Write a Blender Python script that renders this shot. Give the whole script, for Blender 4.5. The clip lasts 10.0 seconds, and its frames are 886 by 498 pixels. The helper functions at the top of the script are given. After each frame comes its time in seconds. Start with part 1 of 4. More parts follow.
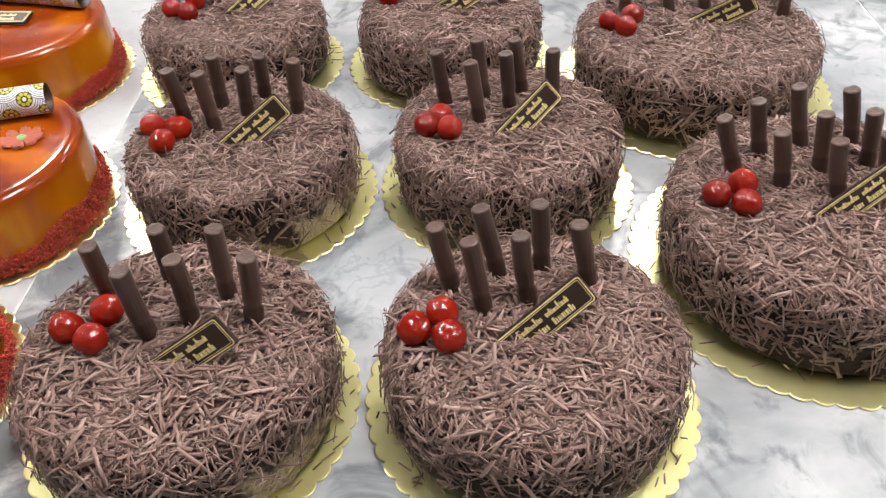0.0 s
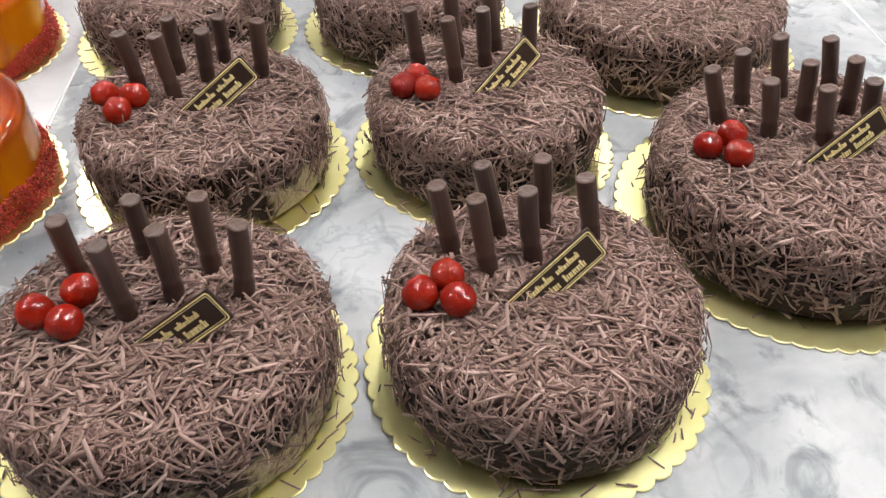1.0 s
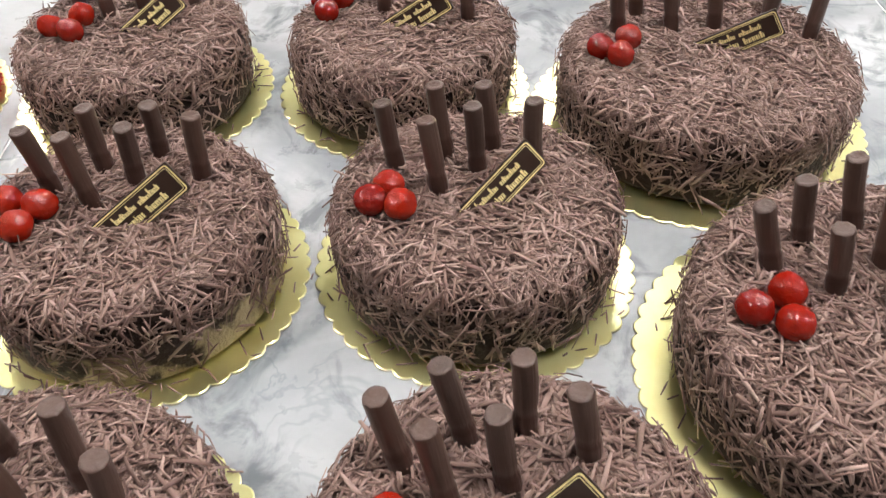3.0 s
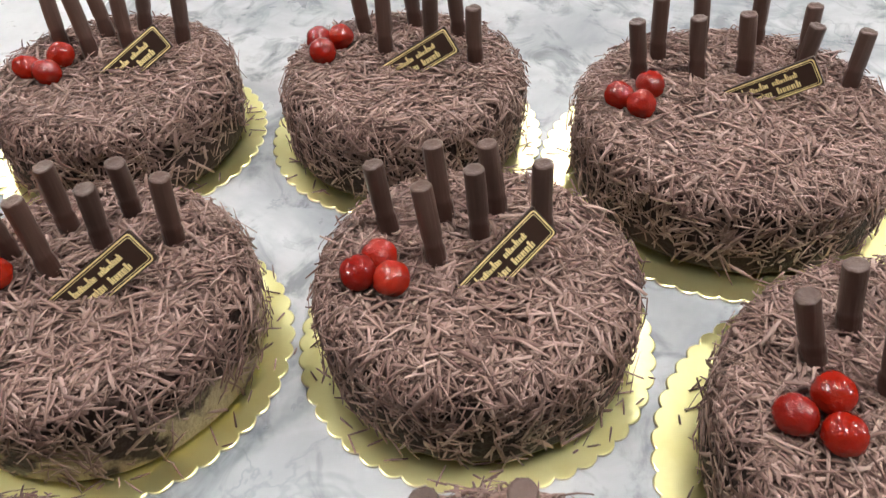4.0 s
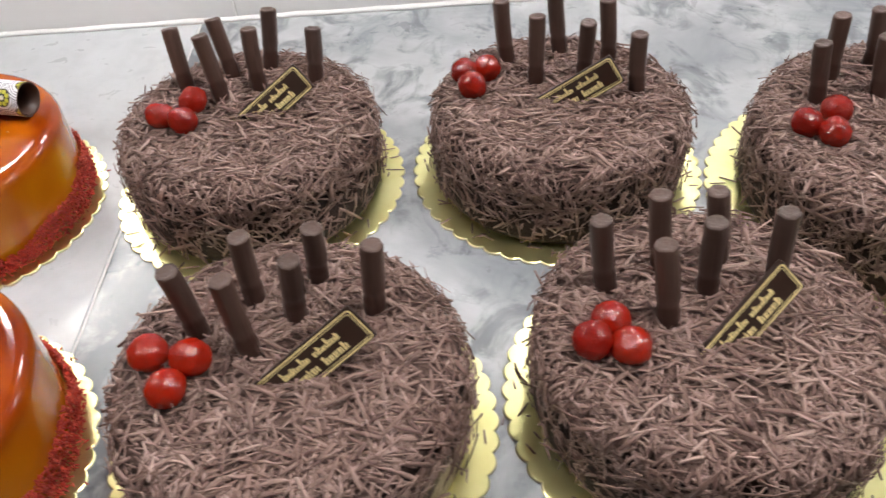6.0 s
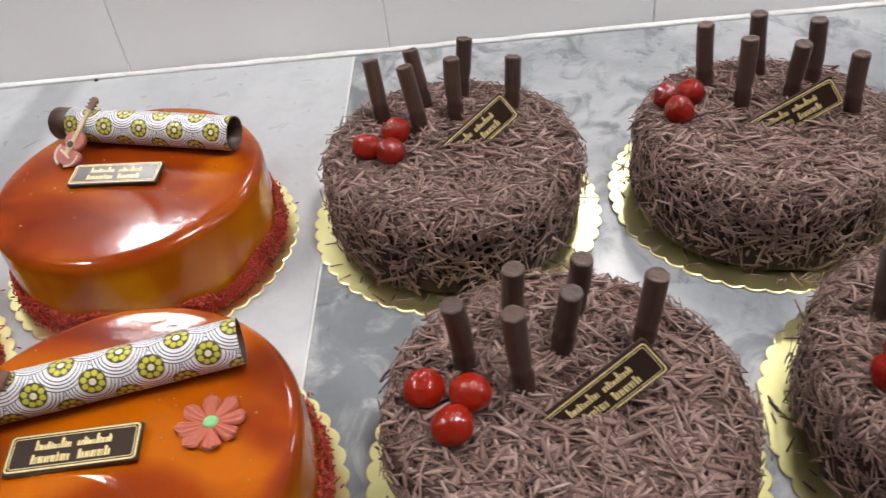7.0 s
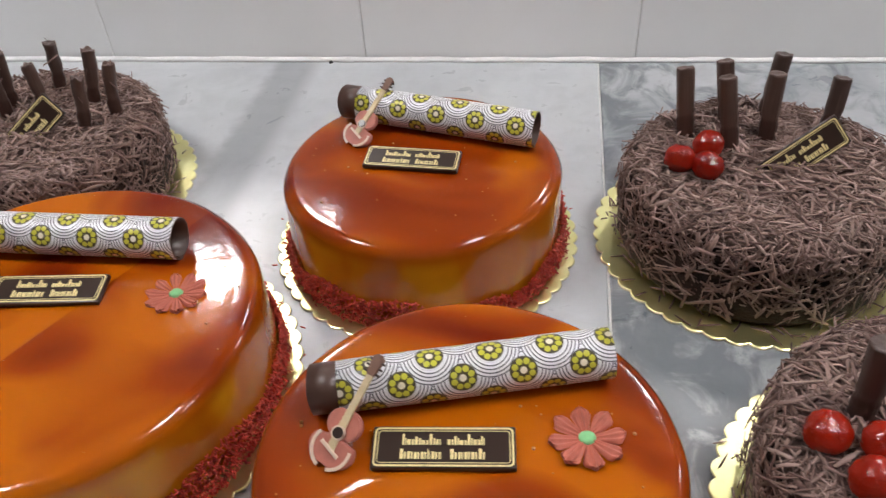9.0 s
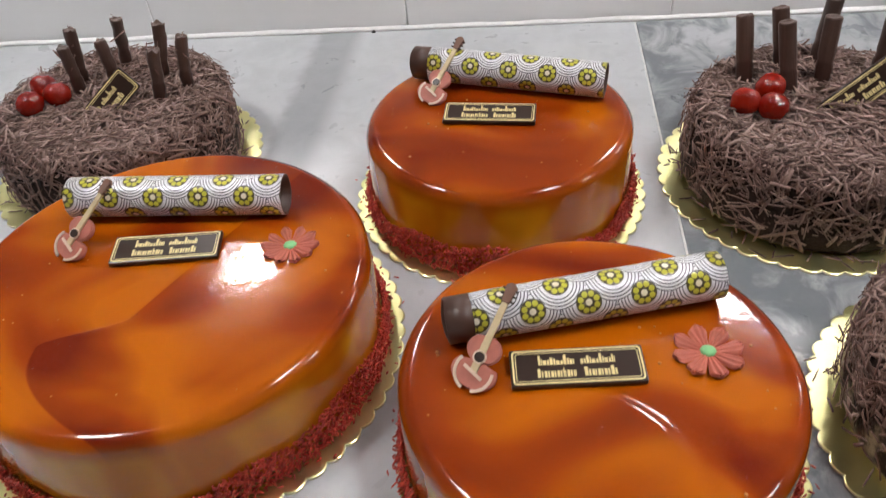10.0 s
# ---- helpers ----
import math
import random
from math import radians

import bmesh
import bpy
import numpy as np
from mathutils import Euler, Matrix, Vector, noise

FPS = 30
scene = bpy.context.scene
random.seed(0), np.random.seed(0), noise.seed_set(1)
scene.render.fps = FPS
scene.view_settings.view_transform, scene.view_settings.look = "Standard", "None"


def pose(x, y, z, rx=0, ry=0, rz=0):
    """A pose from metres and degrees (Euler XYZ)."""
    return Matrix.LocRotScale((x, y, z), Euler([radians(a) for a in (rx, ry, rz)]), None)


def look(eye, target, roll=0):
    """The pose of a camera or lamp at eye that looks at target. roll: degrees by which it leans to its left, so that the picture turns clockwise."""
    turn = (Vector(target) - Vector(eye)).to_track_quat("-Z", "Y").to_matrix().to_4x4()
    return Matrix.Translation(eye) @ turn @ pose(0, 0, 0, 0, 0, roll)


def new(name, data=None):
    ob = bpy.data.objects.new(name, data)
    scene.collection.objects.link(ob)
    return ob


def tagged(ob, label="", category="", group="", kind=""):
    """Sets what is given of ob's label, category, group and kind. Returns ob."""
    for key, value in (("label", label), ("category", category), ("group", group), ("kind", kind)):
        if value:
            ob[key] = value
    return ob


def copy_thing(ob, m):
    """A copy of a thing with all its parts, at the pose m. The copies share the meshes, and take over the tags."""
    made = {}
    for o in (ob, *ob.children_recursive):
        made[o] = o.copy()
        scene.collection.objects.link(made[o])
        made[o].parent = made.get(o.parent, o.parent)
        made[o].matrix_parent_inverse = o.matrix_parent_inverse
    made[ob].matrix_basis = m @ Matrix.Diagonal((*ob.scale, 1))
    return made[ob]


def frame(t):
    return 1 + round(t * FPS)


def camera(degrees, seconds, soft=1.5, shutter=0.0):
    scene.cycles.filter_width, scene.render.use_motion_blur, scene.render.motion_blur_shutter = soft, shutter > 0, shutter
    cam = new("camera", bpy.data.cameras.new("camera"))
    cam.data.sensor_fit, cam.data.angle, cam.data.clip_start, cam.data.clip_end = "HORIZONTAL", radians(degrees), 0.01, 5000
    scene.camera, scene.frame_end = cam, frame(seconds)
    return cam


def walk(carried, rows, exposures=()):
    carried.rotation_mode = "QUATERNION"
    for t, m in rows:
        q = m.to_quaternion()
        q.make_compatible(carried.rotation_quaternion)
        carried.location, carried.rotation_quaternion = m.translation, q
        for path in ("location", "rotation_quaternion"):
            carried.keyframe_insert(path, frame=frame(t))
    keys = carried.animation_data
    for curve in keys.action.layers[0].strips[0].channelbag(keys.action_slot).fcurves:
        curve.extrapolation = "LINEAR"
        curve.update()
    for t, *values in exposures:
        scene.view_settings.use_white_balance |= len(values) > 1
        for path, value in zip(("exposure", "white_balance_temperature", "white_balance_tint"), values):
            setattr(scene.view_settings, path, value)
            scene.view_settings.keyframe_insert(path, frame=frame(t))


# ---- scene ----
cam = camera(58.5, 10.0, soft=1.35, shutter=0.3)
PATH = [
    (0, (0.065, 0.078, 0.464), (-0.007, 1.558, -0.88), -2.6),
    (0.5, (0.036, 0.068, 0.454), (0.085, 1.557, -0.881), -1.3),
    (1, (0.013, 0.089, 0.435), (0.133, 1.536, -0.94), 0.1),
    (1.5, (0.029, 0.155, 0.43), (0.137, 1.572, -0.978), 0.5),
    (2, (0.045, 0.19, 0.428), (0.159, 1.593, -0.993), 0.4),
    (2.5, (0.057, 0.227, 0.43), (0.132, 1.635, -0.989), -0.1),
    (3.8, (0.085, 0.32, 0.417), (0.047, 1.762, -0.969), -1.6),
    (4, (0.085, 0.333, 0.414), (0.056, 1.781, -0.965), -1.4),
    (4.5, (0.084, 0.361, 0.414), (0.043, 1.823, -0.951), -1.6),
    (5, (0.071, 0.377, 0.41), (0.019, 1.815, -0.978), -1.7),
    (5.2, (0.059, 0.379, 0.411), (0.007, 1.818, -0.978), -2.2),
    (6.3, (-0.096, 0.396, 0.418), (-0.106, 1.84, -0.966), -3.5),
    (6.5, (-0.124, 0.399, 0.413), (-0.129, 1.843, -0.971), -2.8),
    (7, (-0.182, 0.403, 0.419), (-0.284, 1.894, -0.91), -6.4),
    (7.5, (-0.243, 0.413, 0.409), (-0.326, 1.898, -0.928), -5.2),
    (8, (-0.302, 0.413, 0.404), (-0.435, 1.906, -0.919), -4.3),
    (8.5, (-0.344, 0.413, 0.394), (-0.465, 1.918, -0.918), -2.3),
    (9, (-0.361, 0.416, 0.404), (-0.612, 1.923, -0.887), -3.5),
    (9.5, (-0.402, 0.409, 0.409), (-0.654, 1.91, -0.888), -4.9),
    (10, (-0.433, 0.371, 0.407), (-0.638, 1.855, -0.918), -5.1),
]
EXPOSURES = [(0, 0.34, 6600, 12), (2.5, 0.34, 6600, 11), (4.4, 0.30, 6600, 11), (5.2, 0.20, 6600, 11), (6.3, 0.0, 6550, 13), (8.0, -0.30, 6450, 13), (8.5, -0.38, 6450, 13), (9.5, -0.40, 6400, 13), (10, -0.36, 6500, 13)]
walk(cam, [(t, look(eye, target, roll)) for t, eye, target, roll in PATH], EXPOSURES)

# ---- light ----
world = bpy.data.worlds.new("world")
scene.world = world
world.use_nodes = True
world.node_tree.nodes["Background"].inputs[0].default_value = (0.9, 0.95, 1.0, 1)
world.node_tree.nodes["Background"].inputs[1].default_value = 0.05
PANEL_GLOW = 76.0
PANEL_X, PANEL_Y, CEILING = (-1.58, 0.52, 2.62), (2.88, 0.55), 2.05


# ---- node helpers ----
class Nodes:
    """A short way to write node materials."""

    def __init__(self, name):
        self.mat = bpy.data.materials.new(name)
        self.mat.use_nodes = True
        self.tree = self.mat.node_tree
        self.bsdf = self.tree.nodes["Principled BSDF"]

    def put(self, kind, operation="", data_type="", blend_type="", interpolation_type=""):
        n = self.tree.nodes.new(kind)
        if operation:
            n.operation = operation
        if data_type:
            n.data_type = data_type
        if blend_type:
            n.blend_type = blend_type
        if interpolation_type:
            n.interpolation_type = interpolation_type
        return n

    def join(self, src, dst):
        if isinstance(src, (int, float)):
            dst.default_value = src
        elif isinstance(src, tuple):
            dst.default_value = src
        else:
            self.tree.links.new(src, dst)

    def m(self, op, a, b=0.0, c=0.0):
        n = self.put("ShaderNodeMath", operation=op)
        for i, v in enumerate((a, b, c)):
            self.join(v, n.inputs[i])
        return n.outputs[0]

    def coord(self, which="Object"):
        return self.put("ShaderNodeTexCoord").outputs[which]

    def mapped(self, vec, scale=(1, 1, 1), rot=(0, 0, 0), loc=(0, 0, 0)):
        n = self.put("ShaderNodeMapping")
        self.join(vec, n.inputs["Vector"])
        n.inputs["Scale"].default_value = scale
        n.inputs["Rotation"].default_value = rot
        n.inputs["Location"].default_value = loc
        return n.outputs[0]

    def noise(self, vec, scale, detail=4.0, rough=0.55, warp=0.0):
        n = self.put("ShaderNodeTexNoise")
        self.join(vec, n.inputs["Vector"])
        n.inputs["Scale"].default_value = scale
        n.inputs["Detail"].default_value = detail
        n.inputs["Roughness"].default_value = rough
        n.inputs["Distortion"].default_value = warp
        return n.outputs["Fac"]

    def ramp(self, fac, *stops):
        n = self.put("ShaderNodeValToRGB")
        self.join(fac, n.inputs[0])
        e = n.color_ramp.elements
        while len(e) < len(stops):
            e.new(0.5)
        for el, (p, c) in zip(e, stops):
            el.position = p
            el.color = (*c, 1) if isinstance(c, tuple) else (c, c, c, 1)
        return n.outputs[0]

    def mix(self, fac, a, b, how="MIX"):
        n = self.put("ShaderNodeMix", data_type="RGBA", blend_type=how)
        self.join(fac, n.inputs[0])
        self.join((*a, 1) if isinstance(a, tuple) else a, n.inputs[6])
        self.join((*b, 1) if isinstance(b, tuple) else b, n.inputs[7])
        return n.outputs[2]

    def smooth(self, x, lo, hi):
        n = self.put("ShaderNodeMapRange", interpolation_type="SMOOTHSTEP")
        self.join(x, n.inputs[0])
        n.inputs[1].default_value, n.inputs[2].default_value = lo, hi
        return n.outputs[0]

    def bump(self, height, strength=0.3, dist=0.001):
        n = self.put("ShaderNodeBump")
        self.join(height, n.inputs["Height"])
        n.inputs["Strength"].default_value, n.inputs["Distance"].default_value = strength, dist
        self.join(n.outputs[0], self.bsdf.inputs["Normal"])
        self.join(n.outputs[0], self.bsdf.inputs["Coat Normal"])

    def done(self, color, rough=0.5, metal=0.0, **more):
        b = self.bsdf.inputs
        self.join((*color, 1) if isinstance(color, tuple) else color, b["Base Color"])
        self.join(rough, b["Roughness"])
        b["Metallic"].default_value = metal
        for k, v in more.items():
            self.join(v, b[k.replace("_", " ")])
        return self.mat


# ---- materials ----
def make_marble(name, light, dark, vein, offset, band, veining):
    n = Nodes(name)
    world_at = n.put("ShaderNodeNewGeometry").outputs["Position"]
    p = n.mapped(world_at, loc=offset)
    cloud = n.noise(n.mapped(p, (1.0, 1.3, 1), (0, 0, 0.6)), 6.0, 5, 0.55, 0.6)
    fine = n.noise(p, 38.0, 5, 0.6, 0.6)
    ridge = n.m("ABSOLUTE", n.m("SUBTRACT", n.noise(n.mapped(p, (1, 1.5, 1), (0, 0, -0.5)), 5.5, 5, 0.5, 1.0), 0.5))
    ridge2 = n.m("ABSOLUTE", n.m("SUBTRACT", n.noise(n.mapped(p, (1.3, 1, 1), (0, 0, 0.9)), 12.0, 4, 0.5, 0.6), 0.5))
    patch = n.smooth(n.noise(p, 3.0, 3), 0.45, 0.62)
    col = n.ramp(cloud, (0.32, dark), (0.58, light))
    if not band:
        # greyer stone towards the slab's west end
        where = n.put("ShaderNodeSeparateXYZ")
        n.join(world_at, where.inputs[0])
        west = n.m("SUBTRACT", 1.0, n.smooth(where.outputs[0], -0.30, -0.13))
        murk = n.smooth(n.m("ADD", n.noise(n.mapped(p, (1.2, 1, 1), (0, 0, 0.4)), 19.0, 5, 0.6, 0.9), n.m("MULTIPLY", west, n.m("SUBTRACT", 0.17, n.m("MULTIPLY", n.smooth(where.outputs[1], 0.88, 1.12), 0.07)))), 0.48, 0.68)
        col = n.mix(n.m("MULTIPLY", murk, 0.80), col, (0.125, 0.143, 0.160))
    veins = n.m("MULTIPLY", n.m("SUBTRACT", 1.0, n.smooth(ridge, 0.0, 0.045)), patch)
    veins2 = n.m("MULTIPLY", n.m("SUBTRACT", 1.0, n.smooth(ridge2, 0.0, 0.02)), n.m("MULTIPLY", patch, 0.85))
    col = n.mix(n.m("MULTIPLY", veins, 0.55 * veining), col, vein)
    col = n.mix(n.m("MULTIPLY", veins2, 0.5 * veining), col, vein)
    col = n.mix(n.m("MULTIPLY", n.smooth(fine, 0.40, 0.75), 0.22), col, (0.30, 0.32, 0.345))
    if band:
        # a broad oblique band of darker grey across the slab
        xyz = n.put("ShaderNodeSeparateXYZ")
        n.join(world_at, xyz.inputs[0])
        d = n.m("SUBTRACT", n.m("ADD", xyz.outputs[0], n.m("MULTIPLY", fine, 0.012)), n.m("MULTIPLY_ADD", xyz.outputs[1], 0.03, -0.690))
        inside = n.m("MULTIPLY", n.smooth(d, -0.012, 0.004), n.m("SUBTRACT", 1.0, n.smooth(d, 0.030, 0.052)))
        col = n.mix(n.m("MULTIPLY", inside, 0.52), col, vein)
    n.bump(fine, 0.05, 0.0004)
    return n.done(col, n.m("MULTIPLY_ADD", fine, 0.15, 0.22))


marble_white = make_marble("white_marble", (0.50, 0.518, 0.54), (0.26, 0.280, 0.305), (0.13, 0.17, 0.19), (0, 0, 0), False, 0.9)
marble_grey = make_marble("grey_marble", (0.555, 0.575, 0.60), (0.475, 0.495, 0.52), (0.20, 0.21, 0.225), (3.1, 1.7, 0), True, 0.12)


def make_plain(name, col, rough, var=0.06, scale=8.0, bump=0.0, bscale=60.0):
    n = Nodes(name)
    p = n.coord()
    f = n.noise(p, scale, 5)
    g = n.noise(p, scale * 7, 3)
    c = n.mix(n.m("MULTIPLY", n.smooth(f, 0.35, 0.7), 1.0), col, tuple(v * (1 - 2 * var) for v in col))
    c = n.mix(n.m("MULTIPLY", g, var * 2), c, tuple(v * 0.6 for v in col))
    if bump:
        n.bump(n.noise(p, bscale, 3), bump, 0.001)
    return n.done(c, n.m("MULTIPLY_ADD", g, 0.12, rough - 0.06))


tile_white = make_plain("glazed_white_tile", (0.90, 0.91, 0.92), 0.36, 0.02, 5.0, 0.03, 25)
grout = make_plain("grout", (0.80, 0.80, 0.79), 0.8, 0.08, 60)
caulk_mat = make_plain("white_caulk", (0.88, 0.88, 0.88), 0.45, 0.03, 80, 0.2, 300)
room_paint = make_plain("room_paint", (0.76, 0.76, 0.75), 0.8, 0.03, 2.0)
wall_paint = make_plain("wall_paint", (0.48, 0.48, 0.475), 0.8, 0.03, 2.0)
floor_mat = make_plain("floor_tile", (0.45, 0.44, 0.42), 0.4, 0.08, 3.0)
dark_speck = make_plain("dirt", (0.05, 0.05, 0.05), 0.8, 0.1, 200)


def make_shavings():
    n = Nodes("chocolate_shavings")
    r = n.m("FRACT", n.m("ADD", n.put("ShaderNodeNewGeometry").outputs["Random Per Island"], n.put("ShaderNodeObjectInfo").outputs["Random"]))
    p = n.coord()
    col = n.ramp(r, (0.0, (0.122, 0.068, 0.057)), (0.35, (0.205, 0.126, 0.107)), (0.75, (0.275, 0.179, 0.154)), (1.0, (0.375, 0.265, 0.230)))
    bloom = n.smooth(n.noise(p, 28.0, 3), 0.4, 0.75)
    col = n.mix(n.m("MULTIPLY", bloom, 0.20), col, (0.39, 0.285, 0.26))
    n.bump(n.noise(p, 900.0, 2), 0.25, 0.0004)
    return n.done(col, 0.55, Specular_IOR_Level=0.35)


def make_cake_core(name, pale):
    n = Nodes(name)
    p = n.coord()
    f = n.noise(p, 45.0, 5)
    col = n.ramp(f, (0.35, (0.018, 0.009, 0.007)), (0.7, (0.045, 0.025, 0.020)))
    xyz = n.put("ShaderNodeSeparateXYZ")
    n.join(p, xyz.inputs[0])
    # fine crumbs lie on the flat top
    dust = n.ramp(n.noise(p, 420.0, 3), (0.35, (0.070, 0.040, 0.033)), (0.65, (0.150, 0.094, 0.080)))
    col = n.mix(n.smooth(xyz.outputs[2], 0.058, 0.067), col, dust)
    if pale:
        # cream shows where the shavings did not stick
        bare = n.m("MULTIPLY", n.smooth(n.noise(p, 34.0, 4), 0.44, 0.56), n.m("SUBTRACT", 1.0, n.smooth(xyz.outputs[2], 0.030, 0.042)))
        col = n.mix(n.m("MULTIPLY", bare, 0.85), col, (0.42, 0.34, 0.21))
    n.bump(n.noise(p, 260.0, 4), 0.8, 0.003)
    return n.done(col, 0.65, Specular_IOR_Level=0.25)


def make_stick():
    n = Nodes("dark_chocolate_stick")
    p = n.coord()
    grain = n.noise(n.mapped(p, (420, 420, 22)), 1.0, 3)
    blot = n.noise(p, 60.0, 4)
    r = n.put("ShaderNodeObjectInfo").outputs["Random"]
    col = n.mix(blot, (0.043, 0.025, 0.020), (0.088, 0.055, 0.046))
    col = n.mix(n.m("MULTIPLY", r, 0.45), col, (0.115, 0.058, 0.042))
    col = n.mix(n.m("MULTIPLY", n.smooth(grain, 0.5, 0.8), 0.35), col, (0.13, 0.085, 0.07))
    # the foot of each stick was dipped in darker chocolate
    xyz = n.put("ShaderNodeSeparateXYZ")
    n.join(p, xyz.inputs[0])
    dipped = n.m("SUBTRACT", 1.0, n.smooth(n.m("ADD", xyz.outputs[2], n.m("MULTIPLY", blot, 0.010)), 0.017, 0.021))
    col = n.mix(n.m("MULTIPLY", dipped, 0.7), col, (0.040, 0.016, 0.012))
    n.bump(grain, 0.6, 0.0010)
    return n.done(col, n.m("SUBTRACT", 0.42, n.m("MULTIPLY", dipped, 0.14)))


def make_cherry():
    n = Nodes("glazed_cherry")
    p = n.coord()
    f = n.noise(p, 120.0, 4)
    r = n.put("ShaderNodeObjectInfo").outputs["Random"]
    col = n.mix(f, (0.27, 0.008, 0.004), (0.10, 0.003, 0.0015))
    col = n.mix(n.m("MULTIPLY", r, 0.45), col, (0.46, 0.026, 0.007))
    wrinkle = n.m("ABSOLUTE", n.m("SUBTRACT", n.noise(n.mapped(p, (1, 1, 1.5)), 210.0, 2, 0.5, 0.8), 0.5))
    n.bump(n.m("ADD", wrinkle, n.m("MULTIPLY", n.noise(p, 380.0, 1), 0.2)), 0.45, 0.0020)
    return n.done(col, 0.3, Specular_IOR_Level=0.0, Coat_Weight=1.0, Coat_Roughness=0.035, Subsurface_Weight=0.2, Subsurface_Radius=(0.006, 0.001, 0.0006), Subsurface_Scale=1.0)


def make_gold_board():
    n = Nodes("gold_board")
    p = n.coord()
    f = n.noise(p, 30.0, 4)
    g = n.noise(p, 420.0, 2)
    col = n.mix(n.smooth(f, 0.4, 0.7), (0.93, 0.90, 0.47), (0.88, 0.83, 0.38))
    n.bump(n.noise(p, 55.0, 3), 0.12, 0.002)
    return n.done(col, n.m("MULTIPLY_ADD", g, 0.10, 0.26), 1.0)


def make_glaze(name, curl):
    n = Nodes(name)
    p = n.coord()
    xyz = n.put("ShaderNodeSeparateXYZ")
    n.join(p, xyz.inputs[0])
    r = n.m("SQRT", n.m("ADD", n.m("POWER", xyz.outputs[0], 2.0), n.m("POWER", xyz.outputs[1], 2.0)))
    off = n.put("ShaderNodeObjectInfo").outputs["Random"]
    vec = n.put("ShaderNodeVectorMath", operation="ADD")
    n.join(p, vec.inputs[0])
    comb = n.put("ShaderNodeCombineXYZ")
    n.join(n.m("MULTIPLY", off, 7.0), comb.inputs[0])
    n.join(comb.outputs[0], vec.inputs[1])
    swirl = n.noise(n.mapped(vec.outputs[0], (1, 1.3, 0.8)), 9.0, 2, 0.35, 0.9)
    if curl:
        # the edge of a thicker flow of glaze, a hooked line across the top
        y = xyz.outputs[1]
        low = n.m("MINIMUM", n.m("ADD", y, 0.073), 0.0)
        line = n.m("ADD", n.m("MULTIPLY_ADD", n.smooth(y, -0.068, -0.044), 0.045, -0.052), n.m("ADD", n.m("MULTIPLY", n.m("MULTIPLY", low, low), 18.0), n.m("MULTIPLY", n.m("MAXIMUM", n.m("ADD", y, 0.05), 0.0), 0.5)))
        wave = n.m("SUBTRACT", xyz.outputs[0], line)
        near = n.m("MULTIPLY", n.smooth(wave, -0.0012, 0.0014), n.m("SUBTRACT", 1.0, n.smooth(wave, 0.006, 0.062)))
        swirl = n.m("SUBTRACT", swirl, n.m("MULTIPLY", near, 0.17))
    top = n.ramp(swirl, (0.27, (0.150, 0.013, 0.002)), (0.44, (0.28, 0.040, 0.002)), (0.60, (0.46, 0.110, 0.002)))
    runs = n.noise(n.mapped(vec.outputs[0], (1, 1, 0.32)), 20.0, 2, 0.4, 0.6)
    side = n.ramp(runs, (0.32, (0.33, 0.072, 0.002)), (0.50, (0.44, 0.140, 0.002)), (0.68, (0.60, 0.28, 0.008)))
    low = n.m("SUBTRACT", 1.0, n.smooth(n.m("ADD", xyz.outputs[2], n.m("MULTIPLY", runs, 0.010)), 0.060, 0.078))
    col = n.mix(low, top, side)
    bub = n.noise(p, 380.0, 2)
    n.bump(n.m("ADD", n.m("ADD", n.m("MULTIPLY", n.smooth(bub, 0.69, 0.76), 0.35), n.m("MULTIPLY", n.noise(p, 150.0, 2), 0.16)), n.noise(p, 16.0, 2)), 0.30, 0.002)
    return n.done(col, 0.14, Coat_Weight=0.55, Coat_Roughness=0.045, Specular_IOR_Level=0.2, Coat_IOR=1.42, Subsurface_Weight=0.04, Subsurface_Radius=(0.01, 0.003, 0.001), Subsurface_Scale=1.0)


def make_crumbs():
    n = Nodes("red_sprinkles")
    r = n.put("ShaderNodeNewGeometry").outputs["Random Per Island"]
    col = n.ramp(r, (0.0, (0.34, 0.026, 0.016)), (0.6, (0.53, 0.050, 0.028)), (1.0, (0.66, 0.10, 0.05)))
    return n.done(col, 0.45)


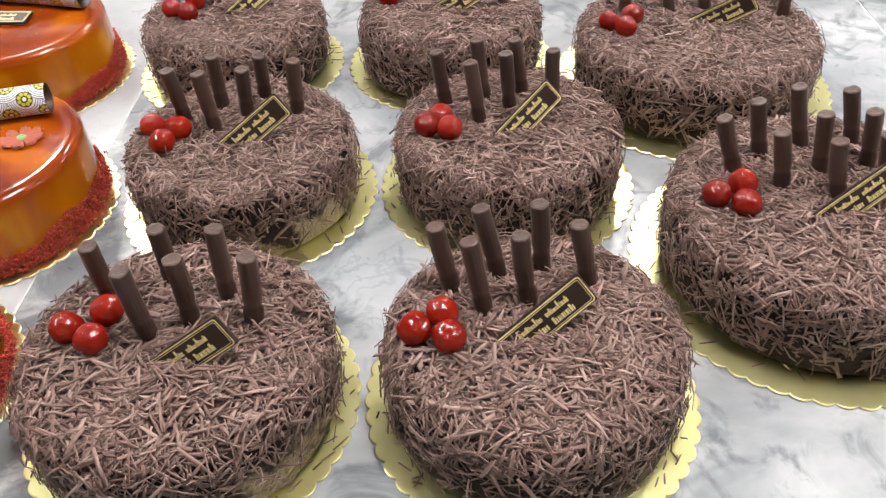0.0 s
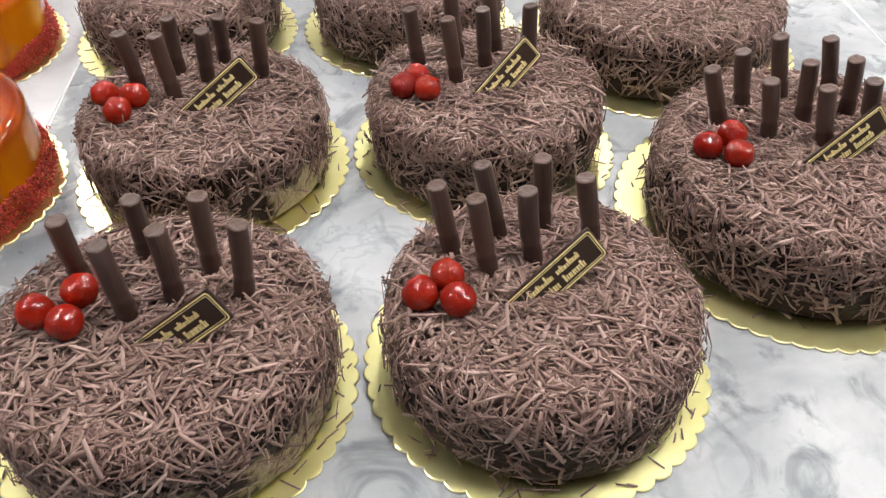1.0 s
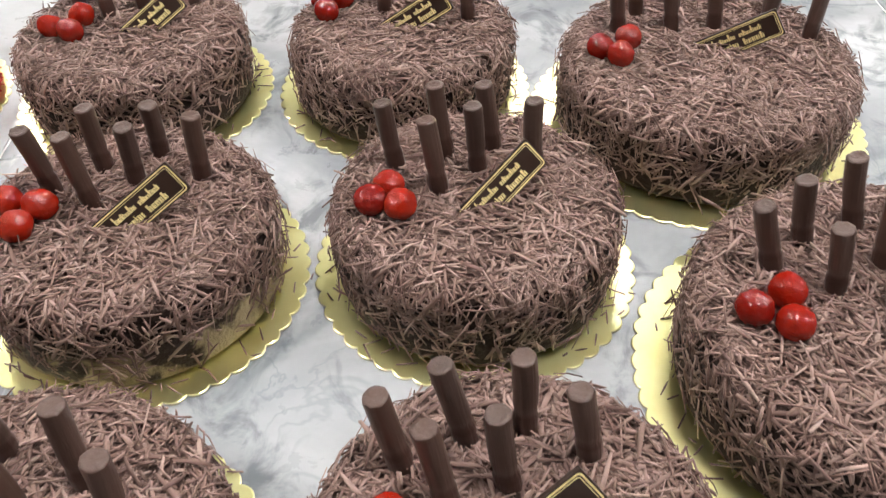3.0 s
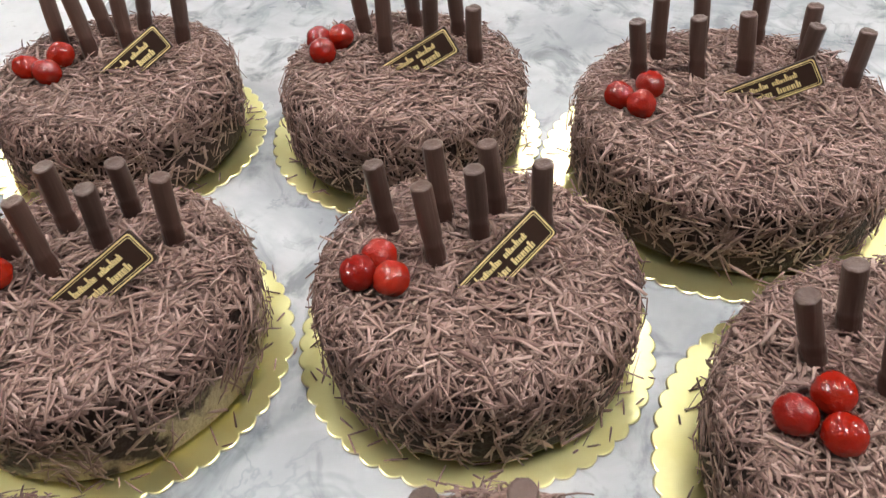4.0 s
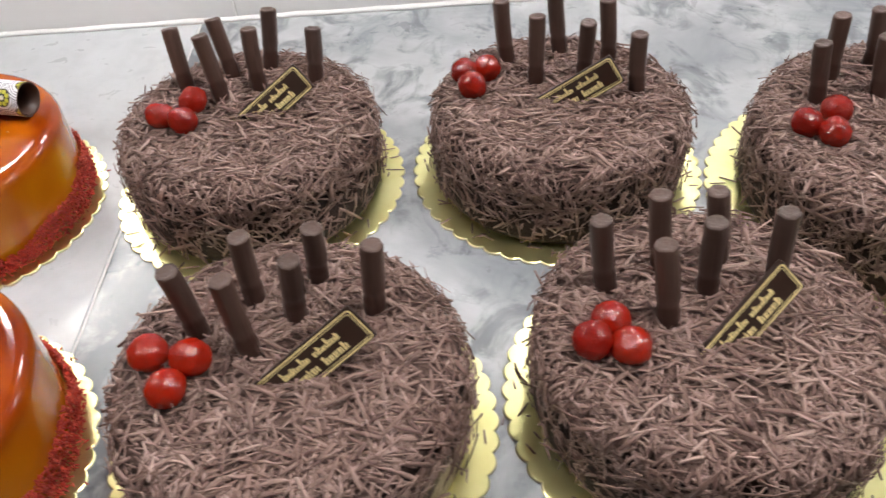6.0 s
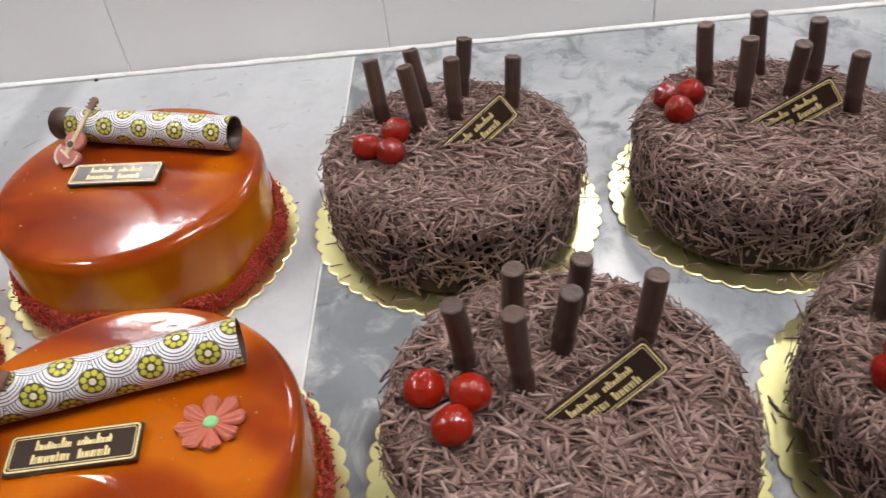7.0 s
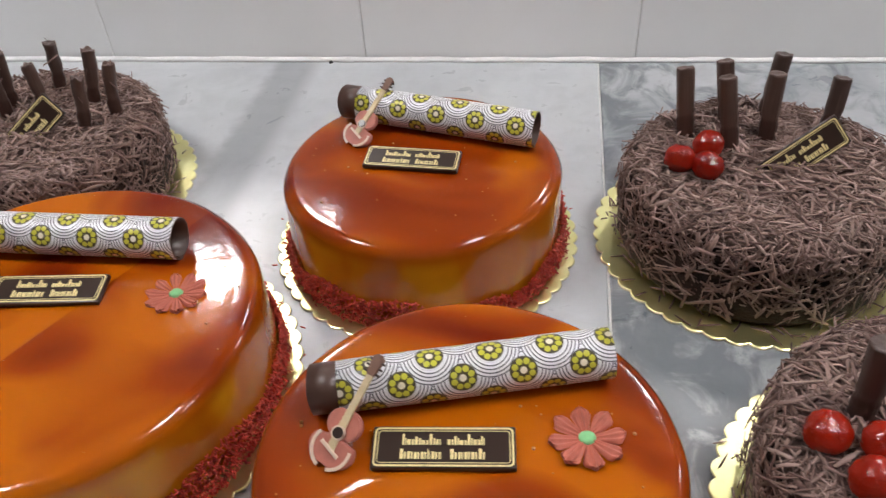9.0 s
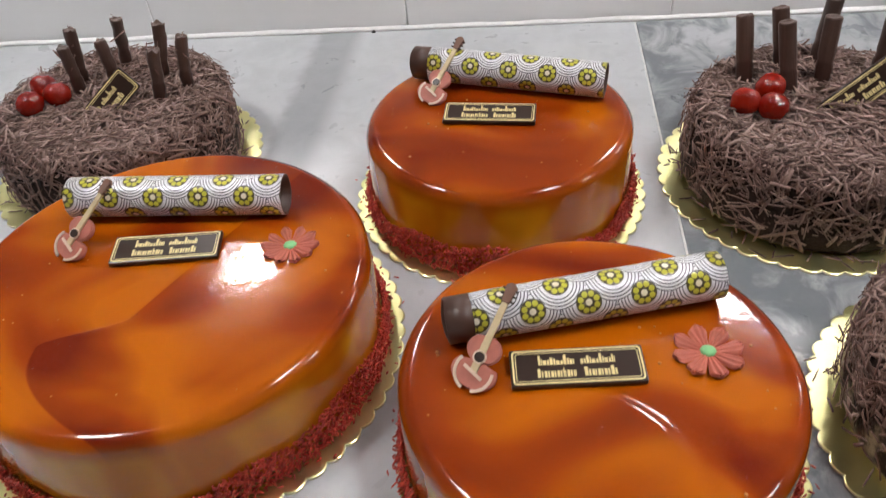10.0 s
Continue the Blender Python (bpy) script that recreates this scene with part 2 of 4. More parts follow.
def make_roll_print():
    """White chocolate print: rows of arches, each with a green-yellow blossom; the print's coordinates are metres."""
    n = Nodes("printed_chocolate_roll")
    P, H = 0.0312, 0.0138
    xyz = n.put("ShaderNodeSeparateXYZ")
    n.join(n.coord("UV"), xyz.inputs[0])
    u, v = xyz.outputs[0], xyz.outputs[1]
    row = n.m("FLOOR", n.m("DIVIDE", v, H))

    def motif(d):
        k = n.m("ADD", row, float(d))
        dv = n.m("SUBTRACT", v, n.m("MULTIPLY", k, H))
        par = n.m("MULTIPLY", n.m("FLOORED_MODULO", k, 2.0), 0.5)
        du = n.m("MULTIPLY", n.m("SUBTRACT", n.m("FRACT", n.m("ADD", n.m("DIVIDE", u, P), par)), 0.5), P)
        dist = n.m("SQRT", n.m("ADD", n.m("MULTIPLY", du, du), n.m("MULTIPLY", dv, dv)))
        return du, dv, dist

    white, ink = (0.78, 0.78, 0.82), (0.075, 0.07, 0.095)

    def rings(dist):
        w = n.m("SINE", n.m("MULTIPLY_ADD", dist, 2 * math.pi / 0.00185, 0.4))
        return n.m("MULTIPLY", n.smooth(w, 0.28, 0.75), n.smooth(dist, 0.0078, 0.0082))

    def blossom(du, dv, dist, under):
        a = n.m("MULTIPLY", n.m("SUBTRACT", n.m("FRACT", n.m("MULTIPLY", n.m("ARCTAN2", dv, du), 8 / (2 * math.pi))), 0.5), 2 * math.pi / 8)
        px = n.m("SUBTRACT", n.m("MULTIPLY", dist, n.m("COSINE", a)), 0.0048)
        py = n.m("MULTIPLY", dist, n.m("SINE", a))
        pd = n.m("SQRT", n.m("ADD", n.m("MULTIPLY", px, px), n.m("MULTIPLY", py, py)))
        c = n.mix(n.smooth(pd, 0.00150, 0.00185), (0.56, 0.53, 0.055), (0.060, 0.048, 0.02))
        c = n.mix(n.m("SUBTRACT", 1.0, n.smooth(dist, 0.0016, 0.0021)), c, (0.80, 0.74, 0.62))
        return n.mix(n.m("SUBTRACT", 1.0, n.smooth(dist, 0.0070, 0.0076)), under, c)

    below2, below, above = motif(-1), motif(0), motif(1)
    edge = 0.0156
    col = n.mix(rings(above[2]), white, ink)
    for mo in (below, below2):
        inside = n.m("LESS_THAN", mo[2], edge)
        col = n.mix(inside, col, n.mix(rings(mo[2]), white, ink))
    col = blossom(*above, col)
    col = blossom(*below, col)
    worn = n.smooth(n.noise(n.coord(), 160.0, 4), 0.60, 0.72)
    col = n.mix(n.m("MULTIPLY", worn, 0.35), col, (0.45, 0.40, 0.38))
    n.bump(n.noise(n.coord(), 240.0, 3), 0.15, 0.001)
    return n.done(col, 0.30)


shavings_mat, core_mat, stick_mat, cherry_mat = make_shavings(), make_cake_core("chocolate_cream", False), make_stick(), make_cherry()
board_mat, glaze_mat, crumb_mat, print_mat = make_gold_board(), make_glaze("caramel_mirror_glaze", False), make_crumbs(), make_roll_print()
board_edge = make_plain("board_cut_edge", (0.72, 0.66, 0.45), 0.4, 0.08, 90)
glaze_curl = make_glaze("swirled_mirror_glaze", True)
core_pale = make_cake_core("patchy_cream", True)
choc_plain = make_plain("plain_dark_chocolate", (0.075, 0.038, 0.028), 0.38, 0.12, 60, 0.15, 300)
plaque_mat = make_plain("plaque_chocolate", (0.030, 0.015, 0.010), 0.3, 0.03, 40)
gilt = make_plain("gold_print", (0.88, 0.74, 0.36), 0.35, 0.10, 300)
coral = make_plain("coral_sugar_paste", (0.55, 0.145, 0.095), 0.55, 0.10, 120, 0.3, 400)
coral_dark = make_plain("rose_sugar_paste", (0.50, 0.16, 0.115), 0.5, 0.10, 120, 0.2, 400)
head_mat = make_plain("brown_sugar_paste", (0.20, 0.095, 0.06), 0.5, 0.1, 150, 0.2, 400)
# for the glaze bubbles: their glints are put into a lighter orange
bubble_glint_mat = make_plain("bubble_glint", (0.50, 0.20, 0.06), 0.12, 0.05, 300)
mint = make_plain("mint_sugar", (0.22, 0.58, 0.25), 0.5, 0.08, 300, 0.3, 600)
cream = make_plain("cream_sugar_paste", (0.62, 0.50, 0.30), 0.5, 0.08, 150, 0.2, 400)
pale = make_plain("pale_icing", (0.74, 0.58, 0.46), 0.5, 0.05, 150, 0.2, 400)


# ---- mesh helpers ----
def mesh_of(name, verts, faces, smooth=False):
    me = bpy.data.meshes.new(name)
    me.from_pydata([tuple(v) for v in verts], [], [tuple(f) for f in faces])
    if smooth:
        me.polygons.foreach_set("use_smooth", [True] * len(me.polygons))
    me.update()
    return me


def done_bm(bm, name, smooth=False):
    me = bpy.data.meshes.new(name)
    bmesh.ops.recalc_face_normals(bm, faces=bm.faces)
    bm.to_mesh(me)
    bm.free()
    if smooth:
        me.polygons.foreach_set("use_smooth", [True] * len(me.polygons))
    return me


def part(name, me, material, parent, label="", m=None):
    if isinstance(me, bmesh.types.BMesh):
        me = done_bm(me, name)
    if not me.materials:
        me.materials.append(material)
    ob = new(name, me)
    ob.parent = parent
    if m is not None:
        ob.matrix_basis = m
    return tagged(ob, label)


def box_mesh(name, sx, sy, sz, bevel=0.0, seg=2):
    bm = bmesh.new()
    bmesh.ops.create_cube(bm, size=1.0)
    bmesh.ops.scale(bm, vec=(sx, sy, sz), verts=bm.verts)
    if bevel:
        bmesh.ops.bevel(bm, geom=bm.edges[:], offset=bevel, segments=seg, affect="EDGES", profile=0.5)
    return done_bm(bm, name)


def lathe(name, profile, seg, wobble=None, smooth=True):
    """A closed turned body; profile is (radius, height) from the bottom's middle to the top's middle."""
    verts, faces = [(0, 0, profile[0][1])], []
    rings = profile[1:-1]
    for r, z in rings:
        for i in range(seg):
            a = 2 * math.pi * i / seg
            p = Vector((r * math.cos(a), r * math.sin(a), z))
            verts.append(wobble(p) if wobble else p)
    top = Vector((0, 0, profile[-1][1]))
    verts.append(wobble(top) if wobble else top)
    for i in range(seg):
        j = (i + 1) % seg
        faces.append((0, 1 + j, 1 + i))
        for k in range(len(rings) - 1):
            b = 1 + k * seg
            faces.append((b + i, b + j, b + seg + j, b + seg + i))
        b = 1 + (len(rings) - 1) * seg
        faces.append((b + i, b + j, len(verts) - 1))
    return mesh_of(name, verts, faces, smooth)


def strips(name, centre, along, normal, length, width, thick, curl):
    """Many thin curled strips in one mesh; all arguments are arrays over the strips."""
    n = len(centre)
    side = np.cross(normal, along)
    cut = np.random.default_rng(n)
    verts = np.empty((n, 3, 4, 3))
    for k, s in enumerate((-0.5, 0.0, 0.5)):
        bend = (curl * (0.25 - s * s) * 4)[:, None] * normal
        mid = centre + along * (length * s)[:, None] + bend
        taper = np.ones(n) if k == 1 else cut.uniform(0.45, 1.0, n)
        skew = 0.0 if k == 1 else cut.normal(0, 0.35, n)
        for q, (a, b) in enumerate(((-1, -1), (1, -1), (1, 1), (-1, 1))):
            verts[:, k, q] = mid + side * (width * 0.5 * a * taper)[:, None] + normal * (thick * 0.5 * b)[:, None] + along * (width * a * skew)[:, None]
    base = np.array([(k * 4 + q, k * 4 + (q + 1) % 4, k * 4 + 4 + (q + 1) % 4, k * 4 + 4 + q) for k in (0, 1) for q in range(4)] + [(3, 2, 1, 0), (8, 9, 10, 11)])
    faces = (base[None] + (np.arange(n) * 12)[:, None, None]).reshape(-1, 4)
    me = bpy.data.meshes.new(name)
    me.vertices.add(n * 12)
    me.vertices.foreach_set("co", verts.reshape(-1))
    me.loops.add(len(faces) * 4)
    me.loops.foreach_set("vertex_index", faces.reshape(-1).astype(np.int32))
    me.polygons.add(len(faces))
    me.polygons.foreach_set("loop_start", np.arange(0, len(faces) * 4, 4, dtype=np.int32))
    me.polygons.foreach_set("loop_total", np.full(len(faces), 4, dtype=np.int32))
    me.update(calc_edges=True)
    me.validate()
    return me


def unit(a):
    return a / np.linalg.norm(a, axis=-1, keepdims=True)


# ---- the room: floor, walls, ceiling with light panels ----
def slab(name, x0, x1, y0, y1, z0, z1, material, label="", bevel=0.0):
    ob = new(name, box_mesh(name, x1 - x0, y1 - y0, z1 - z0, bevel))
    ob.location = ((x0 + x1) / 2, (y0 + y1) / 2, (z0 + z1) / 2)
    ob.data.materials.append(material)
    return tagged(ob, label, kind="structure")


slab("floor", -4.1, 4.1, -3.1, 6.1, -1.0, -0.9, floor_mat, "grey tiled bakery floor")
slab("ceiling", -4.1, 4.1, -3.1, 6.1, CEILING, CEILING + 0.1, room_paint, "white painted ceiling")
slab("wall_north", -4.1, 4.1, 6.0, 6.1, -0.9, CEILING, wall_paint, "plain light grey wall")
slab("wall_south", -4.1, 4.1, -3.1, -3.0, -0.9, CEILING, wall_paint, "plain light grey wall")
slab("wall_west", -4.1, -4.0, -3.0, 6.0, -0.9, CEILING, wall_paint, "plain light grey wall")
slab("wall_east", 4.0, 4.1, -3.0, 6.0, -0.9, CEILING, wall_paint, "plain light grey wall")

glow_nodes = Nodes("panel_glow")
glow_mat = glow_nodes.done((0.9, 0.9, 0.9), 0.5, Emission_Color=(1.0, 0.975, 0.94, 1), Emission_Strength=PANEL_GLOW)
frame_mat = make_plain("white_metal", (0.8, 0.8, 0.8), 0.35, 0.02)


def ceiling_light():
    ob = tagged(new("ceiling_light"), "oblong white flush ceiling light panel, switched on", "ceiling light", "ceiling lights")
    part("diffuser", box_mesh("diffuser", 0.30, 0.46, 0.01), glow_mat, ob, "glowing white diffuser", pose(0, 0, -0.008))
    for i in range(4):
        long, off = (0.356, 0.244) if i % 2 == 0 else (0.46, 0.164)
        part("frame", box_mesh("frame", long, 0.028, 0.02, 0.003), frame_mat, ob, "", pose(0, 0, 0, 0, 0, 90 * i) @ pose(0, off, -0.010))
    return ob


first = None
for px in PANEL_X:
    for py in PANEL_Y:
        if first is None:
            first = ceiling_light()
            first.location = (px, py, CEILING)
        else:
            copy_thing(first, pose(px, py, CEILING))

# ---- the marble counter and its low tiled back ----
JOINT = -0.3115
counter = tagged(new("counter_base", box_mesh("counter_base", 3.1, 1.10, 0.86, 0.004)), "white painted counter body under the marble top", kind="structure")
counter.data.materials.append(room_paint)
counter.location = (-0.15, 0.60, -0.9 + 0.43)
slab("marble_slab_far_east", 0.5659, 1.55, -0.08, 1.32, -0.038, 0.0, marble_white, "polished white marble slab with grey veins", 0.0012)
slab("joint_filler_east", 0.5642, 0.5658, -0.07, 1.30, -0.03, -0.0008, caulk_mat, "thin white joint between the marble slabs")
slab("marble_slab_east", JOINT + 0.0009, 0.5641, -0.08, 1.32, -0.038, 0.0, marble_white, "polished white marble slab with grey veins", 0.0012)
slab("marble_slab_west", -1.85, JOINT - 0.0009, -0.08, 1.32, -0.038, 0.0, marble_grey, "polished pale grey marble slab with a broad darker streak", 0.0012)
slab("joint_filler", JOINT - 0.0008, JOINT + 0.0008, -0.07, 1.30, -0.03, -0.0008, grout, "thin pale joint between the marble slabs")

WALL_TURN = math.degrees(math.atan(0.030))
back = pose(-0.35, 1.2095, 0, 0, 0, WALL_TURN)
backsplash = tagged(new("wall_back", box_mesh("wall_back", 3.1, 0.05, 0.25, 0.002)), "low white tiled wall behind the marble counter", kind="structure")
backsplash.data.materials.append(grout)
backsplash.matrix_basis = back @ pose(0.2, 0.029, 0.125)


def caulk_strip():
    """A hand-drawn bead of sealant along the foot of the wall."""
    verts, faces = [], []
    steps, rnd = 260, random.Random(4)
    for i in range(steps + 1):
        x = -1.35 + 3.1 * i / steps
        h = 0.0045 + 0.0012 * noise.noise((x * 23, 0, 0)) + 0.0005 * rnd.random()
        d = 0.0042 + 0.0014 * noise.noise((x * 17, 5, 0))
        for y, z in ((0, 0.0002), (-d, 0.0002), (-d * 0.6, h * 0.55), (0, h)):
            verts.append((x, y, z))
    for i in range(steps):
        for q in range(3):
            a = i * 4 + q
            faces.append((a, a + 4, a + 5, a + 1))
    return mesh_of("caulk", verts, faces, True)


caulk = tagged(new("trim_sealant", caulk_strip()), "uneven white sealant bead between wall and marble", kind="structure")
caulk.data.materials.append(caulk_mat)
caulk.matrix_basis = back

# ---- cake boards ----
def board_mesh(radius, lobes):
    bm = bmesh.new()
    per = 8
    n = lobes * per
    rims = []
    for inset, z in ((0.0, 0.0004), (-0.0003, 0.0012), (0.0, 0.0021), (0.0008, 0.0025), (0.0030, 0.00252)):
        rim = []
        for i in range(n):
            f = (i % per) / per
            r = radius - inset - 0.0034 * (1 - abs(math.sin(math.pi * f)) ** 0.8)
            a = 2 * math.pi * i / n
            rim.append(bm.verts.new((r * math.cos(a), r * math.sin(a), z)))
        rims.append(rim)
    for a, b in zip(rims, rims[1:]):
        for i in range(n):
            j = (i + 1) % n
            bm.faces.new((a[i], a[j], b[j], b[i]))
    bm.faces.new(rims[-1])
    bm.faces.new(rims[0][::-1])
    for f in bm.faces:
        z = f.calc_center_median().z
        if len(f.verts) == 4 and z < 0.0025 and f.calc_center_median().xy.length > radius - 0.0048:
            f.material_index = 1 if z < 0.0020 else 0
    return done_bm(bm, "cake_board")


board_meshes = {0.1195: board_mesh(0.1195, 48), 0.1495: board_mesh(0.1495, 60)}
for me in board_meshes.values():
    me.materials.append(board_mat)
    me.materials.append(board_edge)


def cake_board(x, y, radius, turn):
    ob = new("cake_board", board_meshes[radius])
    ob.matrix_basis = pose(x, y, 0, 0, 0, turn)
    size = "round" if radius < 0.13 else "large round"
    return tagged(ob, size + " scalloped gold cardboard board under a cake", "cake board", "cake boards")


# ---- parts of the chocolate cakes ----
TOP = 0.070


def cake_body(radius, seed):
    def wob(p):
        q = noise.noise_vector(p * 30 + Vector((seed, 0, 0)))
        return p + Vector((q.x * 0.0012, q.y * 0.0012, q.z * 0.0010 if p.z > 0.01 else 0))
    e = 0.014
    prof = [(0, 0.0032), (radius * 0.5, 0.0032), (radius - 0.002, 0.0032), (radius + 0.0010, 0.009), (radius + 0.0004, 0.024), (radius, 0.040), (radius - 0.001, TOP - e - 0.002)]
    prof += [(radius - 0.001 - e + e * math.cos(a), TOP - 0.002 - e + e * math.sin(a)) for a in (0.35, 0.7, 1.05, 1.4)]
    prof += [(radius * f, TOP - 0.002) for f in (0.8, 0.55, 0.28)] + [(0, TOP - 0.002)]
    return lathe("body", prof, 72, wob)


def shavings(radius, count, seed, bald):
    rng = np.random.default_rng(seed)
    e = 0.016
    straight = TOP - e - 0.006
    flat = radius - e
    areas = np.array([math.pi * flat ** 2, 2 * math.pi * radius * e * 1.5, 2 * math.pi * radius * straight * 0.40])
    zone = rng.choice(3, count, p=areas / areas.sum())
    ang = rng.uniform(0, 2 * math.pi, count)
    r, z, tilt = np.empty(count), np.empty(count), np.empty(count)
    k = zone == 0
    r[k], z[k], tilt[k] = flat * np.sqrt(rng.random(k.sum())), TOP, math.pi / 2
    k = zone == 1
    phi = rng.uniform(0, math.pi / 2, k.sum())
    r[k], z[k], tilt[k] = flat + e * np.cos(phi), TOP - e + e * np.sin(phi), phi
    k = zone == 2
    z[k] = 0.005 + (TOP - e - 0.005) * rng.random(k.sum()) ** 0.62
    r[k], tilt[k] = radius + 0.0012 * np.maximum(0, 1 - z[k] / 0.030), 0.0
    # patches near the foot that stayed bare, as (angle, half width) in degrees; the freed shavings go on top
    for where, half in bald:
        away = np.abs((np.degrees(ang) - where + 180) % 360 - 180)
        k = (zone == 2) & (away < half) & (z < 0.040) & (rng.random(count) < 0.62)
        r[k], z[k], tilt[k] = flat * np.sqrt(rng.random(k.sum())), TOP, math.pi / 2
        zone[k] = 0
    out = np.c_[np.cos(ang), np.sin(ang), np.zeros(count)]
    up = np.array([0.0, 0.0, 1.0])
    normal = out * np.cos(tilt)[:, None] + up * np.sin(tilt)[:, None]
    tangent = np.c_[-np.sin(ang), np.cos(ang), np.zeros(count)]
    other = np.cross(normal, tangent)
    lift = np.where(zone == 0, rng.exponential(0.0011, count), rng.exponential(0.0015, count))
    lift = np.minimum(lift, 0.006) - 0.0008
    centre = out * r[:, None] + up * z[:, None] + normal * lift[:, None]
    d = rng.uniform(0, 2 * math.pi, count)
    rise = rng.normal(0, 0.10, count) * np.where(rng.random(count) < 0.10, 3.6, 1.0) + np.where(zone == 1, 0.05, 0)
    along = unit(tangent * np.cos(d)[:, None] + other * np.sin(d)[:, None] + normal * rise[:, None])
    nrm = unit(normal + rng.normal(0, 0.20, (count, 3)) * np.where(zone == 0, 0.8, 1.3)[:, None])
    nrm = unit(nrm - along * (nrm * along).sum(1)[:, None])
    length = np.clip(rng.gamma(4.2, 0.0034, count), 0.004, 0.028)
    width = np.where(rng.random(count) < np.where(zone == 0, 0.42, 0.68), rng.uniform(0.0007, 0.0014, count), rng.uniform(0.0014, 0.0029, count))
    thick = rng.uniform(0.0003, 0.0006, count)
    curl = rng.normal(0, 0.0006, count) * (length / 0.012)
    # nothing pokes through the board
    low = centre[:, 2] - np.abs(along[:, 2]) * length * 0.5 - 0.001
    centre[:, 2] += np.maximum(0.0036 - low, 0)
    # thin places, where the dark coat shows between the shavings
    waves, phase = rng.normal(0, 130, (7, 3)), rng.uniform(0, 2 * math.pi, 7)
    cover = np.sin(centre @ waves.T + phase).sum(1) / 2.6
    keep = rng.random(count) > np.clip(-0.25 - cover, 0, 1) * np.where(zone == 0, 0.75, 0.70)
    centre, along, nrm, length, width, thick, curl = (v[keep] for v in (centre, along, nrm, length, width, thick, curl))
    # a few that fell on the board
    m = 52
    ga, gr = rng.uniform(0, 2 * math.pi, m), radius + np.abs(rng.normal(0, 0.006, m)) + 0.002
    gc = np.c_[gr * np.cos(ga), gr * np.sin(ga), np.full(m, 0.0036)]
    gd = rng.uniform(0, 2 * math.pi, m)
    ga2 = np.c_[np.cos(gd), np.sin(gd), np.zeros(m)]
    join = np.concatenate
    return strips("shavings", join((centre, gc)), join((along, ga2)), join((nrm, np.tile(up, (m, 1)))), join((length, rng.uniform(0.004, 0.015, m))),
                  join((width, np.full(m, 0.0011))), join((thick, np.full(m, 0.0005))), join((curl, np.zeros(m))))


def single_shaving(length, width, curl):
    one = np.array
    return strips("shaving", one([[0.0, 0, 0]]), one([[1.0, 0, 0]]), one([[0.0, 0, 1]]), one([length]), one([width]), one([0.0005]), one([curl]))


single_meshes = [single_shaving(0.010 + 0.0022 * k, 0.0013 + 0.00022 * ((k * 3) % 5), 0.0006 * ((k * 2) % 5 - 2)) for k in range(6)]


def stick_mesh(length, seed, rough):
    """A chocolate stick with fluted sides, softly broken ends and a ring where it was dipped."""
    seg, rows = 16, 22
    prof = [(0, -0.022)]
    for i in range(rows + 1):
        z = -0.022 + (length + 0.022 - 0.0012) * i / rows
        r = (0.0066 if z > 0.016 else (0.0060 if z > 0.0115 else 0.0068)) * (1 - 0.20 * rough)
        prof.append((r, z))
    e = 1 - 0.20 * rough
    prof += [(0.0065 * e, length - 0.0005), (0.0061 * e, length + 0.0001), (0.0040, length - 0.0002), (0, length - 0.0008)]

    def wob(p):
        a = math.atan2(p.y, p.x)
        q = noise.noise(p * 110 + Vector((seed * 3.7, 0, 0)))
        s = 1 + 0.035 * math.sin(a * 7 + seed) + rough * 0.22 * q
        out = Vector((p.x * s, p.y * s, p.z + (0.0010 * noise.noise((p.x * 300, p.y * 300, seed)) * (1 + 2 * rough) if p.z > length - 0.004 else 0)))
        out.x += 0.0013 * math.sin(p.z * 42 + seed * 1.7)
        out.y += 0.0008 * math.sin(p.z * 60 + seed * 2.3)
        return out
    return lathe("chocolate_stick", prof, seg, wob)


def cherry_mesh(seed):
    """A candied cherry: dented, wrinkled towards the stalk's pit, a little flattened."""
    def wob(p):
        q = noise.noise(p * 95 + Vector((seed * 5.1, 2, 0))) + 0.5 * noise.noise(p * 260 + Vector((seed * 2.3, 0, 4)))
        crease = abs(noise.noise(p * 210 + Vector((0, seed * 3.3, 1))))
        s = 1 + 0.08 * q - 0.04 * max(0.0, 0.16 - crease) / 0.16
        dip = math.exp(-((p.x ** 2 + p.y ** 2) / 0.000012)) * (0.0011 if p.z > 0 else 0)
        return Vector((p.x * s, p.y * s, p.z * (0.93 + 0.05 * q) - dip))
    R = 0.0116
    prof = [(0, -R)] + [(R * math.cos(a), R * math.sin(a)) for a in np.linspace(-1.45, 1.5, 22)] + [(0, R)]
    return lathe("cherry", prof, 32, wob)


cherry_meshes = [cherry_mesh(s) for s in range(4)]


def outline_ring(name, w, h, rad, line, thick):
    """A flat rounded-rectangle line, as printed round a plaque."""
    def loop(ww, hh, rr):
        pts = []
        for cx, cy, a0 in ((ww / 2 - rr, hh / 2 - rr, 0), (-ww / 2 + rr, hh / 2 - rr, 90), (-ww / 2 + rr, -hh / 2 + rr, 180), (ww / 2 - rr, -hh / 2 + rr, 270)):
            for s in range(6):
                a = radians(a0 + 18 * s)
                pts.append((cx + rr * math.cos(a), cy + rr * math.sin(a)))
        return pts
    o, i = loop(w, h, rad), loop(w - 2 * line, h - 2 * line, max(rad - line, 0.0002))
    n = len(o)
    verts = [(x, y, 0) for x, y in o] + [(x, y, thick) for x, y in o] + [(x, y, thick) for x, y in i] + [(x, y, 0) for x, y in i]
    faces = []
    for k in range(n):
        j = (k + 1) % n
        for a, b in ((0, 1), (1, 2), (2, 3), (3, 0)):
            faces.append((a * n + k, a * n + j, b * n + j, b * n + k))
    return mesh_of(name, verts, faces)


